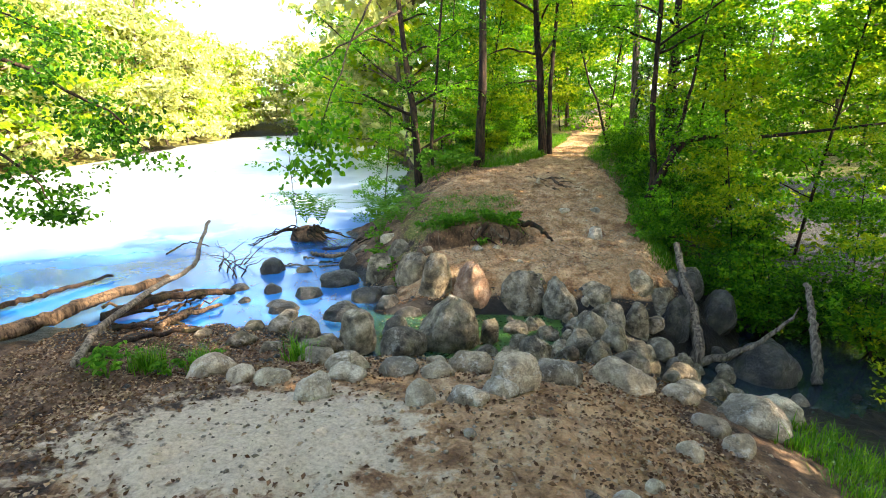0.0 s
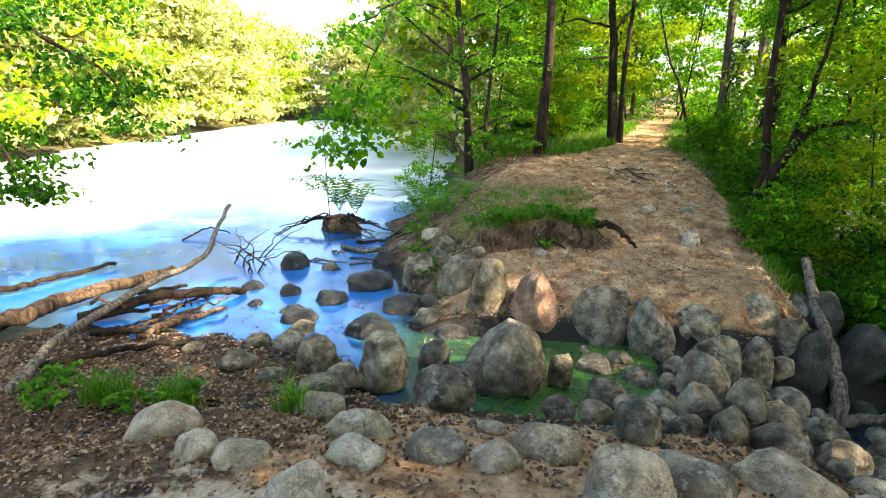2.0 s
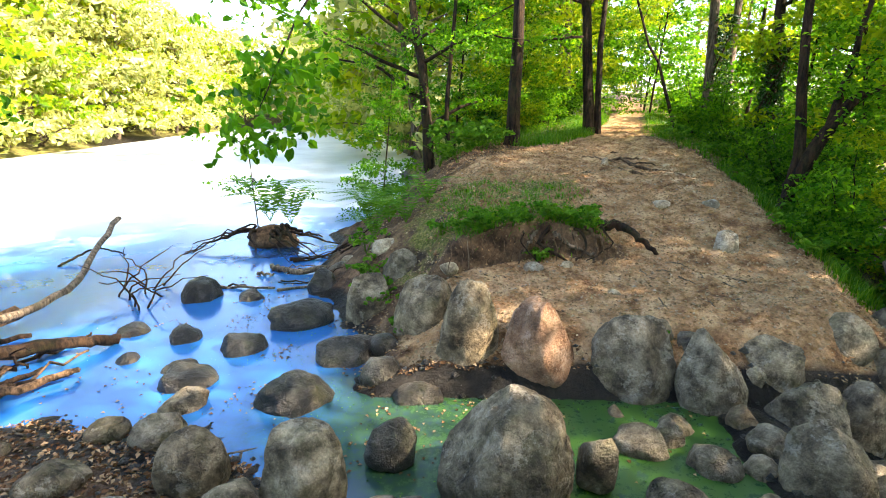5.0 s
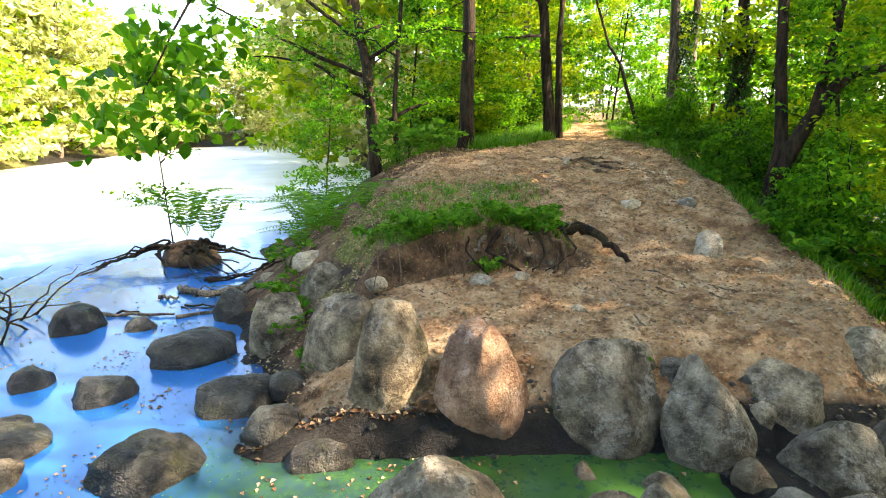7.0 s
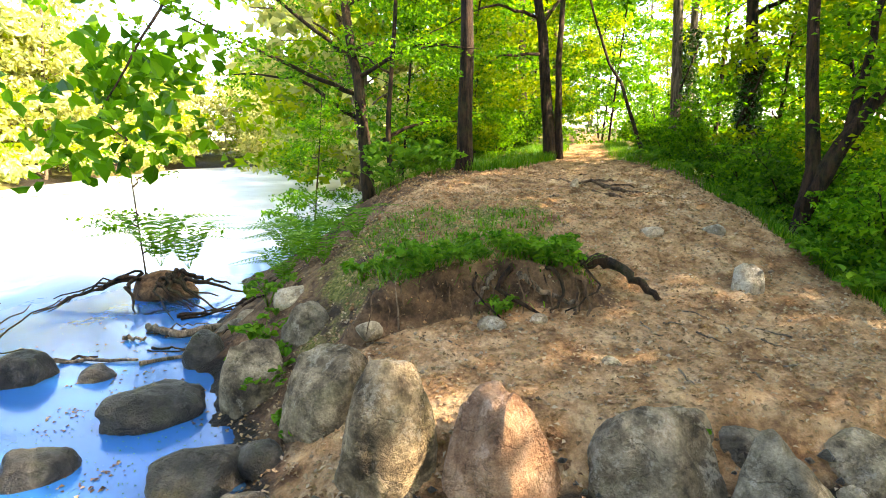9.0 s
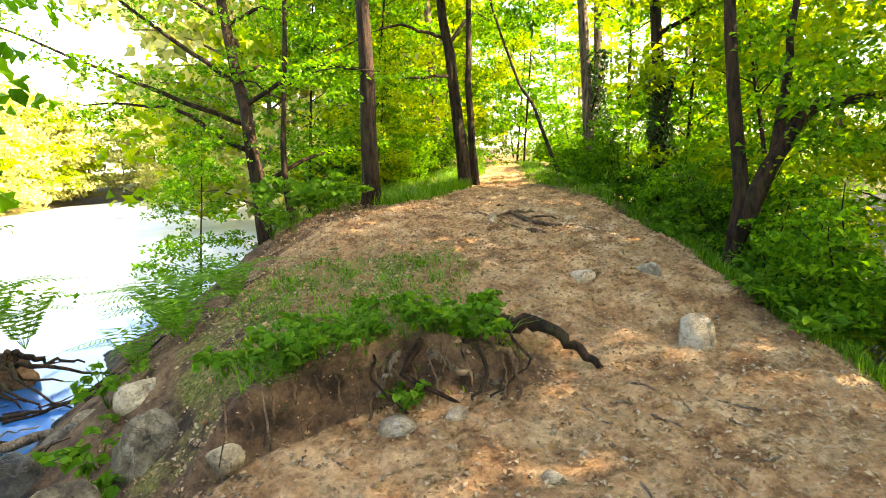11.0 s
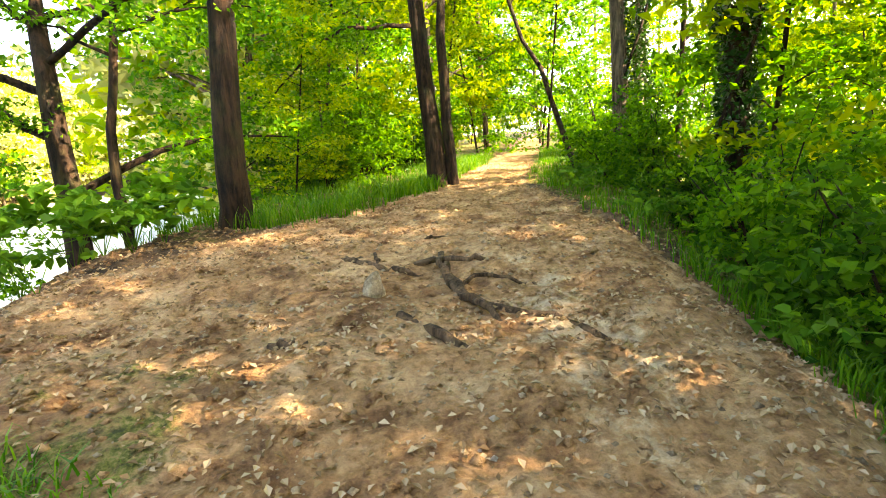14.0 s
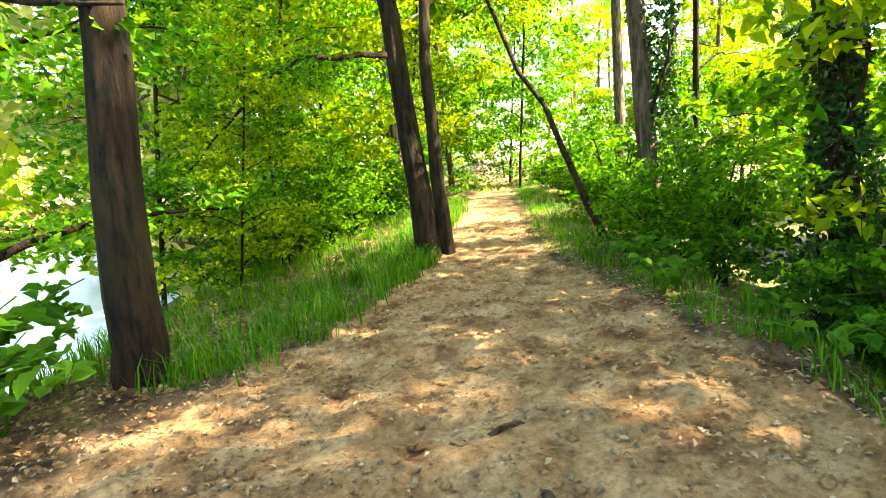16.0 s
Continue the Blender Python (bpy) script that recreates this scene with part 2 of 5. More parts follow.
# ---- lie of the land ----
def prof(v, *st):
    """Smooth profile through pairs (v, value)."""
    ks = st[0::2]; zs = st[1::2]
    v = np.asarray(v, float)
    i = np.clip(np.searchsorted(ks, v) - 1, 0, len(ks) - 2)
    k = np.asarray(ks, float); z = np.asarray(zs, float)
    g = np.gradient(z, k)
    h = k[i + 1] - k[i]
    u = np.clip((v - k[i]) / h, 0, 1)
    a, b = z[i], z[i + 1]
    m0 = np.where(np.abs(g[i]) < 9, g[i], 0) * h; m1 = g[i + 1] * h
    d = b - a
    m0 = np.clip(m0, -3 * np.abs(d), 3 * np.abs(d)) * 0.8; m1 = np.clip(m1, -3 * np.abs(d), 3 * np.abs(d)) * 0.8
    return (2*u**3-3*u**2+1)*a + (u**3-2*u**2+u)*m0 + (-2*u**3+3*u**2)*b + (u**3-u**2)*m1
def step(a, b, v):
    u = np.clip((v - a) / (b - a), 0, 1)
    return u * u * (3 - 2 * u)
WATER = -0.15
def path_x(y):
    return prof(y, -6, 0.0, 4, 0.4, 7.5, 1.2, 9, 2.0, 10.5, 2.25, 12, 2.3, 13.5, 2.5, 17, 3.45, 22, 5.0, 30, 7.6, 60, 16)
def ground(x, y):
    x = np.asarray(x, float); y = np.asarray(y, float)
    crown = prof(y, -30, 1.6, -3, 1.25, 0, 1.02, 2, 0.84, 3, 0.72, 3.8, 0.6, 4.5, 0.42, 5.1, 0.2, 5.6, -0.1, 6.1, -0.38, 6.9, -0.38, 7.2, -0.3, 7.5, 0.06, 7.8, 0.33, 8.6, 0.44, 9.4, 0.58, 10.3, 0.9, 11.5, 1.15, 13, 1.3, 17, 1.45, 25, 1.75, 60, 3.5, 400, 5)
    d = x - path_x(y)
    # right-hand fall to the gully and the low meadow
    er = prof(y, -10, 0.8, 3.5, 0.6, 5, 0.9, 5.8, 1.5, 7, 1.5, 8.5, 1.6, 10, 1.25, 12, 1.2, 14, 1.6, 20, 1.7, 40, 2.5)
    fall = prof(y, -10, 0.24, 3.5, 0.3, 5, 0.27, 6.2, 0.42, 7.4, 0.55, 8.5, 0.7, 10, 0.5, 14, 0.42, 40, 0.3)
    low = prof(y, -10, 0.2, 3, -0.4, 5.5, -0.9, 8, -1.0, 10, -0.8, 14, -0.5, 25, 0.0, 60, 1.0, 400, 3)
    dr = np.maximum(0, d - er)
    right = np.maximum(crown - fall * dr**1.15, low)
    # left-hand fall to the pond
    el = prof(y, -10, 3.0, 2, 2.9, 4, 2.6, 6, 2.2, 7.6, 2.1, 8.3, 2.7, 10, 2.7, 12, 2.2, 14, 2.6, 18, 2.6, 24, 3.5, 40, 9)
    fl = prof(y, -10, 0.2, 3, 0.25, 5, 0.35, 7.6, 0.9, 9, 0.55, 12, 0.5, 15, 0.4, 40, 0.3)
    dl = np.maximum(0, -d - el)
    z = np.where(d > 0, right, crown - fl * dl**1.1)
    shelf = prof(y, -30, 0.4, 0, 0.3, 3, 0.15, 5, 0.02, 6.5, -0.1, 7.5, -0.3, 9, -0.7, 40, -0.9)
    bed = step(-1.5, -0.6, x) * step(5.3, 6.0, y)
    z = np.where(d < 0, np.maximum(z, shelf * (1 - bed) + np.minimum(shelf, -0.4) * bed), z)
    # turf hummock with the washed-out face
    face = 9.0 + 0.22 * (x - 0.3) + 0.10 * np.sin(3.1 * x)
    top = 0.90 + 0.08 * (y - 9.2) - 0.16 * (x - 0.5)**2
    m = step(0.0, 0.10, y - face) * step(1.15, 0.8, np.abs(x - 0.45) - 0.1 * step(9, 10, y)) 
    z = np.where(y < 11.2, z + m * np.maximum(0, top - z), z)
    # stony sill that holds the pond back
    z = z + 0.30 * np.exp(-((x - 1.95) / 0.4)**2) * step(5.2, 5.7, y) * step(7.5, 7.0, y)
    # pond basin
    rt = prof(y, 4, -2.2, 6.3, -1.4, 7.6, -1.0, 9, -1.6, 10.5, -2.6, 11.3, -3.3, 12.3, -3.6, 13.3, -2.5, 16, -2.0, 18, -2.0, 30, -4.5, 54, -12, 70, -22)
    lf = prof(y, 0, -16, 17, -20.5, 24, -22.5, 66, -29, 80, -32)
    nr = prof(x, -40, 5.0, -16, 5.8, -6, 7.0, -4, 7.2, -2.6, 7.0, -1.4, 6.2, -0.6, 5.4)
    inside = np.minimum(np.minimum(rt - x, x - lf), np.minimum(y - nr, 74 - y))
    bank = np.where(inside > 0, np.maximum(WATER - 0.25 * inside, WATER - 0.9), np.minimum(WATER + 0.28 * -inside, 2.5 + 0.02 * -inside))
    w = step(-1.5, 0.0, inside)
    z = np.where(inside > 0, np.minimum(z, bank), z * (1 - w) + np.minimum(z, bank) * w)
    z = np.where((x < lf + 1) | (y > 73), bank, z)
    return z


def lattice(x, y, seed):
    """Smooth random heights, about -1 to 1, one knot a unit."""
    i, j = np.floor(x).astype(np.int64), np.floor(y).astype(np.int64)
    u, v = x - i, y - j
    u, v = u * u * (3 - 2 * u), v * v * (3 - 2 * v)

    def knot(a, b):
        n = (a * 374761393 + b * 668265263 + seed * 974634777) & 0x7FFFFFFF
        n = ((n ^ (n >> 13)) * 1274126177) & 0x7FFFFFFF
        return ((n ^ (n >> 16)) & 0xFFFF) / 32767.5 - 1
    return (knot(i, j) * (1 - u) + knot(i + 1, j) * u) * (1 - v) + (knot(i, j + 1) * (1 - u) + knot(i + 1, j + 1) * u) * v


def rough_ground(x, y):
    """Ground height with its small unevenness: trodden hollows, clods and crumbs."""
    x, y = np.asarray(x, float), np.asarray(y, float)
    z = ground(x, y)
    near = step(40, 18, np.hypot(x, y - 8))
    bump = 0.028 * lattice(1.7 * x + 0.4 * y, 1.6 * y - 0.5 * x, 1)
    bump += 0.020 * lattice(4.1 * x - 1.1 * y, 4.3 * y + 0.9 * x, 2)
    bump += 0.026 * np.maximum(-0.25, lattice(9.0 * x + 2 * y, 8.5 * y - 3 * x, 3))
    bump += 0.014 * np.maximum(-0.1, lattice(19.0 * x - 5 * y, 18.0 * y + 6 * x, 4))
    return z + bump * near


def height(x, y):
    return float(rough_ground(x, y))


def mesh_of(name, verts, faces, mat, smooth=True):
    me = bpy.data.meshes.new(name)
    me.from_pydata([tuple(v) for v in verts] if not isinstance(verts, np.ndarray) else verts.tolist(), [], faces if isinstance(faces, list) else faces.tolist())
    me.materials.append(mat)
    if smooth:
        me.polygons.foreach_set("use_smooth", [True] * len(me.polygons))
    me.update()
    return me


def part(name, data, parent, label=""):
    ob = new(name, data)
    ob.parent = parent
    return tagged(ob, label)


def spread_axis(lo, hi, cell, far, grow=1.22):
    mid = list(np.arange(lo, hi + cell / 2, cell))
    a, b, s = lo, hi, cell
    left, right = [], []
    while b < far:
        s *= grow
        a -= s
        b += s
        left.append(a)
        right.append(b)
    return np.array(left[::-1] + mid + right)


def attr(me, name, values):
    a = me.attributes.new(name, "FLOAT", "POINT")
    a.data.foreach_set("value", np.asarray(values, np.float32).ravel())


def grid_mesh(name, xs, ys, zfun, mat):
    X, Y = np.meshgrid(xs, ys)
    Z = zfun(X, Y)
    v = np.stack([X, Y, Z], -1).reshape(-1, 3)
    nx, ny = len(xs), len(ys)
    i = (np.arange(ny - 1)[:, None] * nx + np.arange(nx - 1)).ravel()
    f = np.stack([i, i + 1, i + nx + 1, i + nx], 1)
    return mesh_of(name, v, f, mat), X, Y, Z


gm, GX, GY, GZ = grid_mesh("ground", spread_axis(-5, 5.5, 0.036, 1500, 1.2), spread_axis(-0.5, 18, 0.036, 1500, 1.2), rough_ground, SOIL)
dpath = np.abs(GX - path_x(GY))
wide = prof(GY, -10, 2.2, 2, 2.4, 4, 1.6, 7, 1.8, 8.5, 2.0, 10, 1.5, 12, 1.6, 14, 1.15, 17, 0.6, 30, 0.5)
wide = np.where(GX < path_x(GY), wide * prof(GY, 8, 1.0, 10, 1.6, 13, 1.5, 15, 1.0), wide)
bare = step(1.45, 0.7, dpath / wide)
bare = bare * (1 - 0.8 * step(-0.06, 0.0, GY - 9.0 - 0.22 * (GX - 0.3) - 0.10 * np.sin(3.1 * GX)) * step(0.3, 0.15, GY - 9.0 - 0.22 * (GX - 0.3)) * step(1.5, 1.1, np.abs(GX - 0.4)))
bare = np.where(GY < 4.7, bare * step(-3.2, -1.8, GX), bare)
attr(gm, "bare", bare)
attr(gm, "pale", np.clip(1.0 * np.exp(-((GX + 1.2) / 1.5) ** 2 - ((GY - 2.8) / 1.15) ** 2) + 0.55 * np.exp(-((GX - 2.9) / 0.5) ** 2 - ((GY - 11.6) / 1.4) ** 2), 0, 1))
face_y = 9.0 + 0.22 * (GX - 0.3) + 0.10 * np.sin(3.1 * GX)
hump = step(1.7, 1.1, np.abs(GX - 0.35)) * step(0.08, 0.25, GY - face_y) * step(12.4, 11.0, GY) * step(1.5, 1.0, GX - 0.25 * (GY - 10))
verge = step(1.0, 1.5, dpath / wide) * step(8.5, 9.5, GY)
attr(gm, "turf", np.clip(0.55 * hump + 0.6 * verge * step(13, 15, GY) + 0.6 * verge * (GX > path_x(GY)) + step(3.5, 6, GX - path_x(GY)), 0, 1))
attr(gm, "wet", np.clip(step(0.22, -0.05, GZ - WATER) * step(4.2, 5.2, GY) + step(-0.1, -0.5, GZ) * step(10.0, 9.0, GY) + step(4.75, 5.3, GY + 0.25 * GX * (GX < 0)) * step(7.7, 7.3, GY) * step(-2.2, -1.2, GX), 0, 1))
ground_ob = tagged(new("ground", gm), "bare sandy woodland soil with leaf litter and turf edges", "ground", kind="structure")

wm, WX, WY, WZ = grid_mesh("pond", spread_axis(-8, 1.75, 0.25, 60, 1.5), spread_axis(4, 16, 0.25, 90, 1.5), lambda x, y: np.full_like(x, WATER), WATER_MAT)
# where the painted sky reflection shows, and where it turns from blue to white
attr(wm, "sky_sheen", np.maximum(0.04 + 0.96 * step(9.0, 14.0, WY - 0.5 * WX - 2.0), 0.5 * step(-0.7, -1.8, WX)))
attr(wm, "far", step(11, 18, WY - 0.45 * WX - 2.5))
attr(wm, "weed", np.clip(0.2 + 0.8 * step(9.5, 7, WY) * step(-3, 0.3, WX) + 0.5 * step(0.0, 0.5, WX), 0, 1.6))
bmw = bmesh.new()
bmw.from_mesh(wm)
bmesh.ops.delete(bmw, geom=[v for v in bmw.verts if not (v.co.x < 1.9 and 4.6 < v.co.y < 84 and v.co.x > -45)], context="VERTS")
bmw.to_mesh(wm)
bmw.free()
tagged(new("water", wm), "still pond water with the bright sky painted into its colour, specked with duckweed", "water", kind="structure")
sm, _, _, _ = grid_mesh("stream", np.linspace(3.6, 12, 12), np.linspace(4.5, 9.5, 12), lambda x, y: np.full_like(x, -0.93), STREAM_MAT)
tagged(new("water", sm), "dark shallow stream at the bottom of the gully", "water", kind="structure")


# ---- builders ----
def tube(path, radii, sides=10, seed=0, rough=0.06, flare=0.0):
    """Vertices and faces of a tapering limb along a list of points."""
    rng = np.random.RandomState(seed)
    p = [Vector(q) for q in path]
    v, f = [], []
    ref = Vector((0.31, 0.95, 0.05))
    ph = rng.rand(4) * 6.28
    for i, q in enumerate(p):
        d = (p[min(i + 1, len(p) - 1)] - p[max(i - 1, 0)]).normalized()
        a = d.cross(ref)
        if a.length < 0.05:
            a = d.cross(Vector((0, 0.2, 1)))
        a.normalize()
        b = d.cross(a)
        for k in range(sides):
            w = 2 * math.pi * k / sides
            r = radii[i] * (1 + rough * math.sin(3 * w + ph[0] + 0.7 * i) + rough * 0.7 * math.sin(5 * w + ph[1] - 0.9 * i))
            if flare and i < 3:
                r *= 1 + flare * (1 - i / 3) ** 2 * (0.6 + 0.4 * math.sin(4 * w + ph[2]))
            v.append(tuple(q + (a * math.cos(w) + b * math.sin(w)) * r))
    for i in range(len(p) - 1):
        for k in range(sides):
            k2 = (k + 1) % sides
            f.append((i * sides + k, i * sides + k2, (i + 1) * sides + k2, (i + 1) * sides + k))
    f.append(tuple(range(sides))[::-1])
    f.append(tuple(range((len(p) - 1) * sides, len(p) * sides)))
    return v, f


def curve(points, n=14, wob=0.0, seed=0):
    """A smooth run of n points through the given ones, with a little wander."""
    rng = np.random.RandomState(seed)
    pts = np.array(points, float)
    s = np.linspace(0, 1, len(pts))
    u = np.linspace(0, 1, n)
    if len(pts) > 2:
        out = np.stack([prof_line(u, s, pts[:, i]) for i in range(3)], 1)
    else:
        out = pts[0] + u[:, None] * (pts[1] - pts[0])
    w = rng.randn(n, 3) * wob
    w[0] = 0
    return out + w


def prof_line(u, k, z):
    args = [float(q) for pair in zip(k, z) for q in pair]
    return prof(u, *args)


def join(*vf):
    v, f = [], []
    for a, b in vf:
        o = len(v)
        v += list(a)
        f += [tuple(i + o for i in q) for q in b]
    return v, f


def leaf_mesh(name, pos, size, mat, flat=0.6, seed=0, long=1.7, fine=False, down=0.0):
    """Many leaves, each a small folded blade of its own. flat: how level they lie."""
    rng = np.random.RandomState(seed)
    pos = np.asarray(pos, float)
    n = len(pos)
    nor = rng.randn(n, 3) * (1 - flat)
    nor[:, 2] += flat + 0.15
    nor /= np.linalg.norm(nor, axis=1)[:, None]
    ax = rng.randn(n, 3)
    ax[:, 2] -= down
    ax -= nor * np.sum(ax * nor, 1)[:, None]
    ax /= np.linalg.norm(ax, axis=1)[:, None]
    sd = np.cross(nor, ax)
    s = (size * (0.6 + 0.7 * rng.rand(n)))[:, None]
    w = s / long
    fold = 0.25 * w
    base, tip = pos - ax * s * 0.5, pos + ax * s * 0.5 - nor * s * 0.12
    if fine:
        l1, r1 = pos - ax * s * 0.18 + sd * w * 0.46 + nor * fold, pos - ax * s * 0.18 - sd * w * 0.46 + nor * fold
        l2, r2 = pos + ax * s * 0.2 + sd * w * 0.4 + nor * fold, pos + ax * s * 0.2 - sd * w * 0.4 + nor * fold
        v = np.stack([base, r1, r2, tip, l2, l1], 1).reshape(-1, 3)
        i = np.arange(n)[:, None] * 6
        f = np.concatenate([i + [0, 1, 2, 3], i + [0, 3, 4, 5]])
    else:
        l, r = pos + sd * w * 0.5 + nor * fold, pos - sd * w * 0.5 + nor * fold
        v = np.stack([base, r, tip, l], 1).reshape(-1, 3)
        i = np.arange(n)[:, None] * 4
        f = np.concatenate([i + [0, 1, 2], i + [0, 2, 3]])
    return mesh_of(name, v, f, mat, smooth=False)


def sprays(path, rng, count, per, wide, droop=0.1, start=0.3):
    """Leaf places in flat sprays along the outer part of a limb."""
    path = np.asarray(path)
    out = []
    for _ in range(count):
        u = start + (1 - start) * rng.rand() ** 0.8
        k = u * (len(path) - 1)
        i = min(int(k), len(path) - 2)
        c = path[i] + (path[i + 1] - path[i]) * (k - i)
        a = rng.rand() * 6.28
        rad = wide * (0.35 + 0.65 * rng.rand())
        c = c + np.array([math.cos(a), math.sin(a), 0]) * rad * 0.8 + np.array([0, 0, rng.randn() * 0.25 * wide - droop * rad])
        r = rad * 0.6 * np.sqrt(rng.rand(per))
        b = rng.rand(per) * 6.28
        q = np.stack([c[0] + r * np.cos(b), c[1] + r * np.sin(b), c[2] + rng.randn(per) * 0.07 * wide - droop * r], 1)
        out.append(q)
    return np.concatenate(out)


def tree(base, top, radius, seed, limbs, label, spread=2.2, low=0.25, leaf=0.085, sprays_each=16, per=40, mat=LEAF, bark=BARK, extra=(), lean_at=None, name="tree", wide=0.75, flat=0.55, category="tree"):
    """A standing tree: a trunk, its limbs and a leafy crown."""
    rng = np.random.RandomState(seed)
    root = new(name)
    root.location = base
    b = Vector(base)
    t = Vector(top) - b
    mids = [Vector(q) - b for q in (lean_at or [])]
    tp = curve([(0, 0, -0.25), (0, 0, 0.02)] + [tuple(q) for q in mids] + [tuple(t)], 16, radius * 0.10, seed)
    n = len(tp)
    part("trunk", mesh_of("trunk", *tube(tp, [radius * (1 - 0.72 * (i / (n - 1)) ** 1.2) for i in range(n)], 12, seed, 0.05, 0.45), bark), root)
    places = []
    runs = []
    for k in range(limbs):
        u = low + (0.97 - low) * (k + rng.rand() * 0.8) / limbs
        i = min(int(np.searchsorted(tp[:, 2], u * tp[-1, 2])), n - 1)
        s = Vector(tp[max(i - 1, 0)]).lerp(Vector(tp[i]), rng.rand())
        a = 2.4 * k + rng.rand() * 1.2
        ln = spread * (0.6 + 0.6 * rng.rand()) * (1.1 - 0.5 * u)
        e = s + Vector((math.cos(a) * ln, math.sin(a) * ln, ln * (0.1 + 0.3 * rng.rand())))
        m = s + (e - s) * 0.5 + Vector((0, 0, 0.12 * ln))
        runs.append((curve([tuple(s), tuple(m), tuple(e)], 9, 0.02, seed + k), radius * (0.30 - 0.14 * u)))
    for pts, r in extra:
        runs.append((curve([tuple(Vector(q) - b) for q in pts], 14, 0.015, seed), r))
    for c, r in runs:
        r = max(r, 0.012)
        part("limb", mesh_of("limb", *tube(c, [r * (1 - 0.8 * i / (len(c) - 1)) for i in range(len(c))], 7, seed), bark), root)
        places.append(sprays(c, rng, sprays_each, per, wide))
    part("crown", leaf_mesh("crown", np.concatenate(places), leaf, mat, flat, seed), root)
    return tagged(root, label, category)


def cut_rock(w, d, h, seed, level=4, cuts=7):
    """A boulder: a ball split along several planes, worn round at the edges and pitted."""
    rng = np.random.RandomState(seed)
    bm = bmesh.new()
    bmesh.ops.create_icosphere(bm, subdivisions=level, radius=1.0)
    co = np.array([v.co[:] for v in bm.verts])
    co[:, 2] = np.maximum(co[:, 2], -0.55 + 0.25 * (co[:, 2] + 0.55))
    for k in range(cuts):
        n = rng.randn(3)
        n[2] = abs(n[2]) if rng.rand() < 0.75 else n[2]
        n /= np.linalg.norm(n)
        c = 0.64 + 0.28 * rng.rand()
        over = co @ n - c
        soft = 0.5 * (over + np.sqrt(over * over + 0.005))
        co -= 0.93 * soft[:, None] * n
    off = Vector((rng.rand() * 50, rng.rand() * 50, rng.rand() * 50))
    waves = ((1.5, 0.10), (3.4, 0.06), (8, 0.026)) + (((17, 0.012),) if level > 3 else ())
    lump = np.array([sum(a * noise.noise(Vector(c) * k + off) for k, a in waves) - 0.035 * max(0.0, 0.08 - abs(noise.noise(Vector(c) * 1.9 - off))) / 0.08 for c in co])
    co *= (1 + lump)[:, None]
    ext = co.max(0) - co.min(0)
    co = (co - (co.max(0) + co.min(0)) / 2) / ext * np.array([w, d, h * 1.22])
    for v, c in zip(bm.verts, co):
        v.co = c
    me = bpy.data.meshes.new("rock")
    bm.to_mesh(me)
    bm.free()
    me.polygons.foreach_set("use_smooth", [True] * len(me.polygons))
    return me


WATER_STONE = (ROCK_WET, "dark wet rounded stone standing in the pond water", "stones in the water")
BANK_STONE = (ROCK_GREY, "grey-brown rounded stone on the littered bank", "stones on the bank")
BOULDER_ROW = (ROCK_GREY, "large grey weathered boulder set in the earth edge", "boulders along the path edge")
CREEK_STONE = (ROCK_GREY, "grey rounded stone lying in the creek bed", "stones in the creek")
RIM_STONE = (ROCK_DRY, "pale dusty stone half sunk in sandy soil", "stones in the sandy rim")
GULLY_STONE = (ROCK_WET, "dark mossy boulder at the edge of the gully", "boulders in the gully")
PATH_STONE = (ROCK_DRY, "small pale stone bedded in the trodden path", "stones in the path")


def rock(x, y, z, w, d, h, yaw, seed, sort, mat=None, label=""):
    big = w > 0.5
    me = cut_rock(w, d, h, seed, 5 if w > 0.5 else 4 if w > 0.26 else 3, 6 + seed % 4)
    me.materials.append(mat or sort[0])
    ob = new("boulder" if big else "stone", me)
    ob.matrix_world = pose(x, y, z + h * (0.2 if sort is RIM_STONE else 0.08 if sort is PATH_STONE and seed % 7 else 0.34), 0, 0, yaw)
    return tagged(ob, label or sort[1], "boulder" if big else "stone", sort[2])


# ---- stones ----
rock(-3.50, 9.62, -0.20, 0.50, 0.40, 0.35, 27, 1, WATER_STONE)
rock(-2.87, 9.62, -0.20, 0.34, 0.27, 0.18, 22, 2, WATER_STONE)
rock(-3.72, 8.55, -0.20, 0.35, 0.28, 0.16, 32, 3, WATER_STONE)
rock(-3.06, 8.38, -0.20, 0.31, 0.25, 0.23, 28, 4, WATER_STONE)
rock(-2.38, 8.19, -0.20, 0.48, 0.39, 0.23, 23, 5, WATER_STONE)
rock(-2.00, 8.89, -0.20, 0.71, 0.57, 0.32, 17, 6, WATER_STONE)
rock(-3.38, 7.90, -0.20, 0.24, 0.20, 0.14, 32, 7, WATER_STONE)
rock(-2.79, 7.75, -0.20, 0.33, 0.26, 0.15, 28, 8, WATER_STONE)
rock(-2.58, 7.51, -0.20, 0.49, 0.40, 0.22, 28, 9, WATER_STONE)
rock(-1.54, 7.25, -0.20, 0.67, 0.54, 0.30, 18, 10, WATER_STONE)
rock(-1.29, 8.05, -0.20, 0.62, 0.50, 0.28, 13, 11, WATER_STONE)
rock(-0.96, 8.10, -0.10, 0.31, 0.24, 0.17, 9, 12, WATER_STONE)
rock(-0.90, 7.56, -0.12, 0.37, 0.30, 0.23, 9, 13, WATER_STONE)
rock(-0.56, 7.36, -0.20, 0.42, 0.34, 0.19, 6, 14, WATER_STONE)
rock(-0.66, 6.51, -0.09, 0.36, 0.28, 0.28, 8, 15, WATER_STONE)
rock(-2.04, 9.88, -0.16, 0.38, 0.30, 0.34, 15, 16, WATER_STONE)
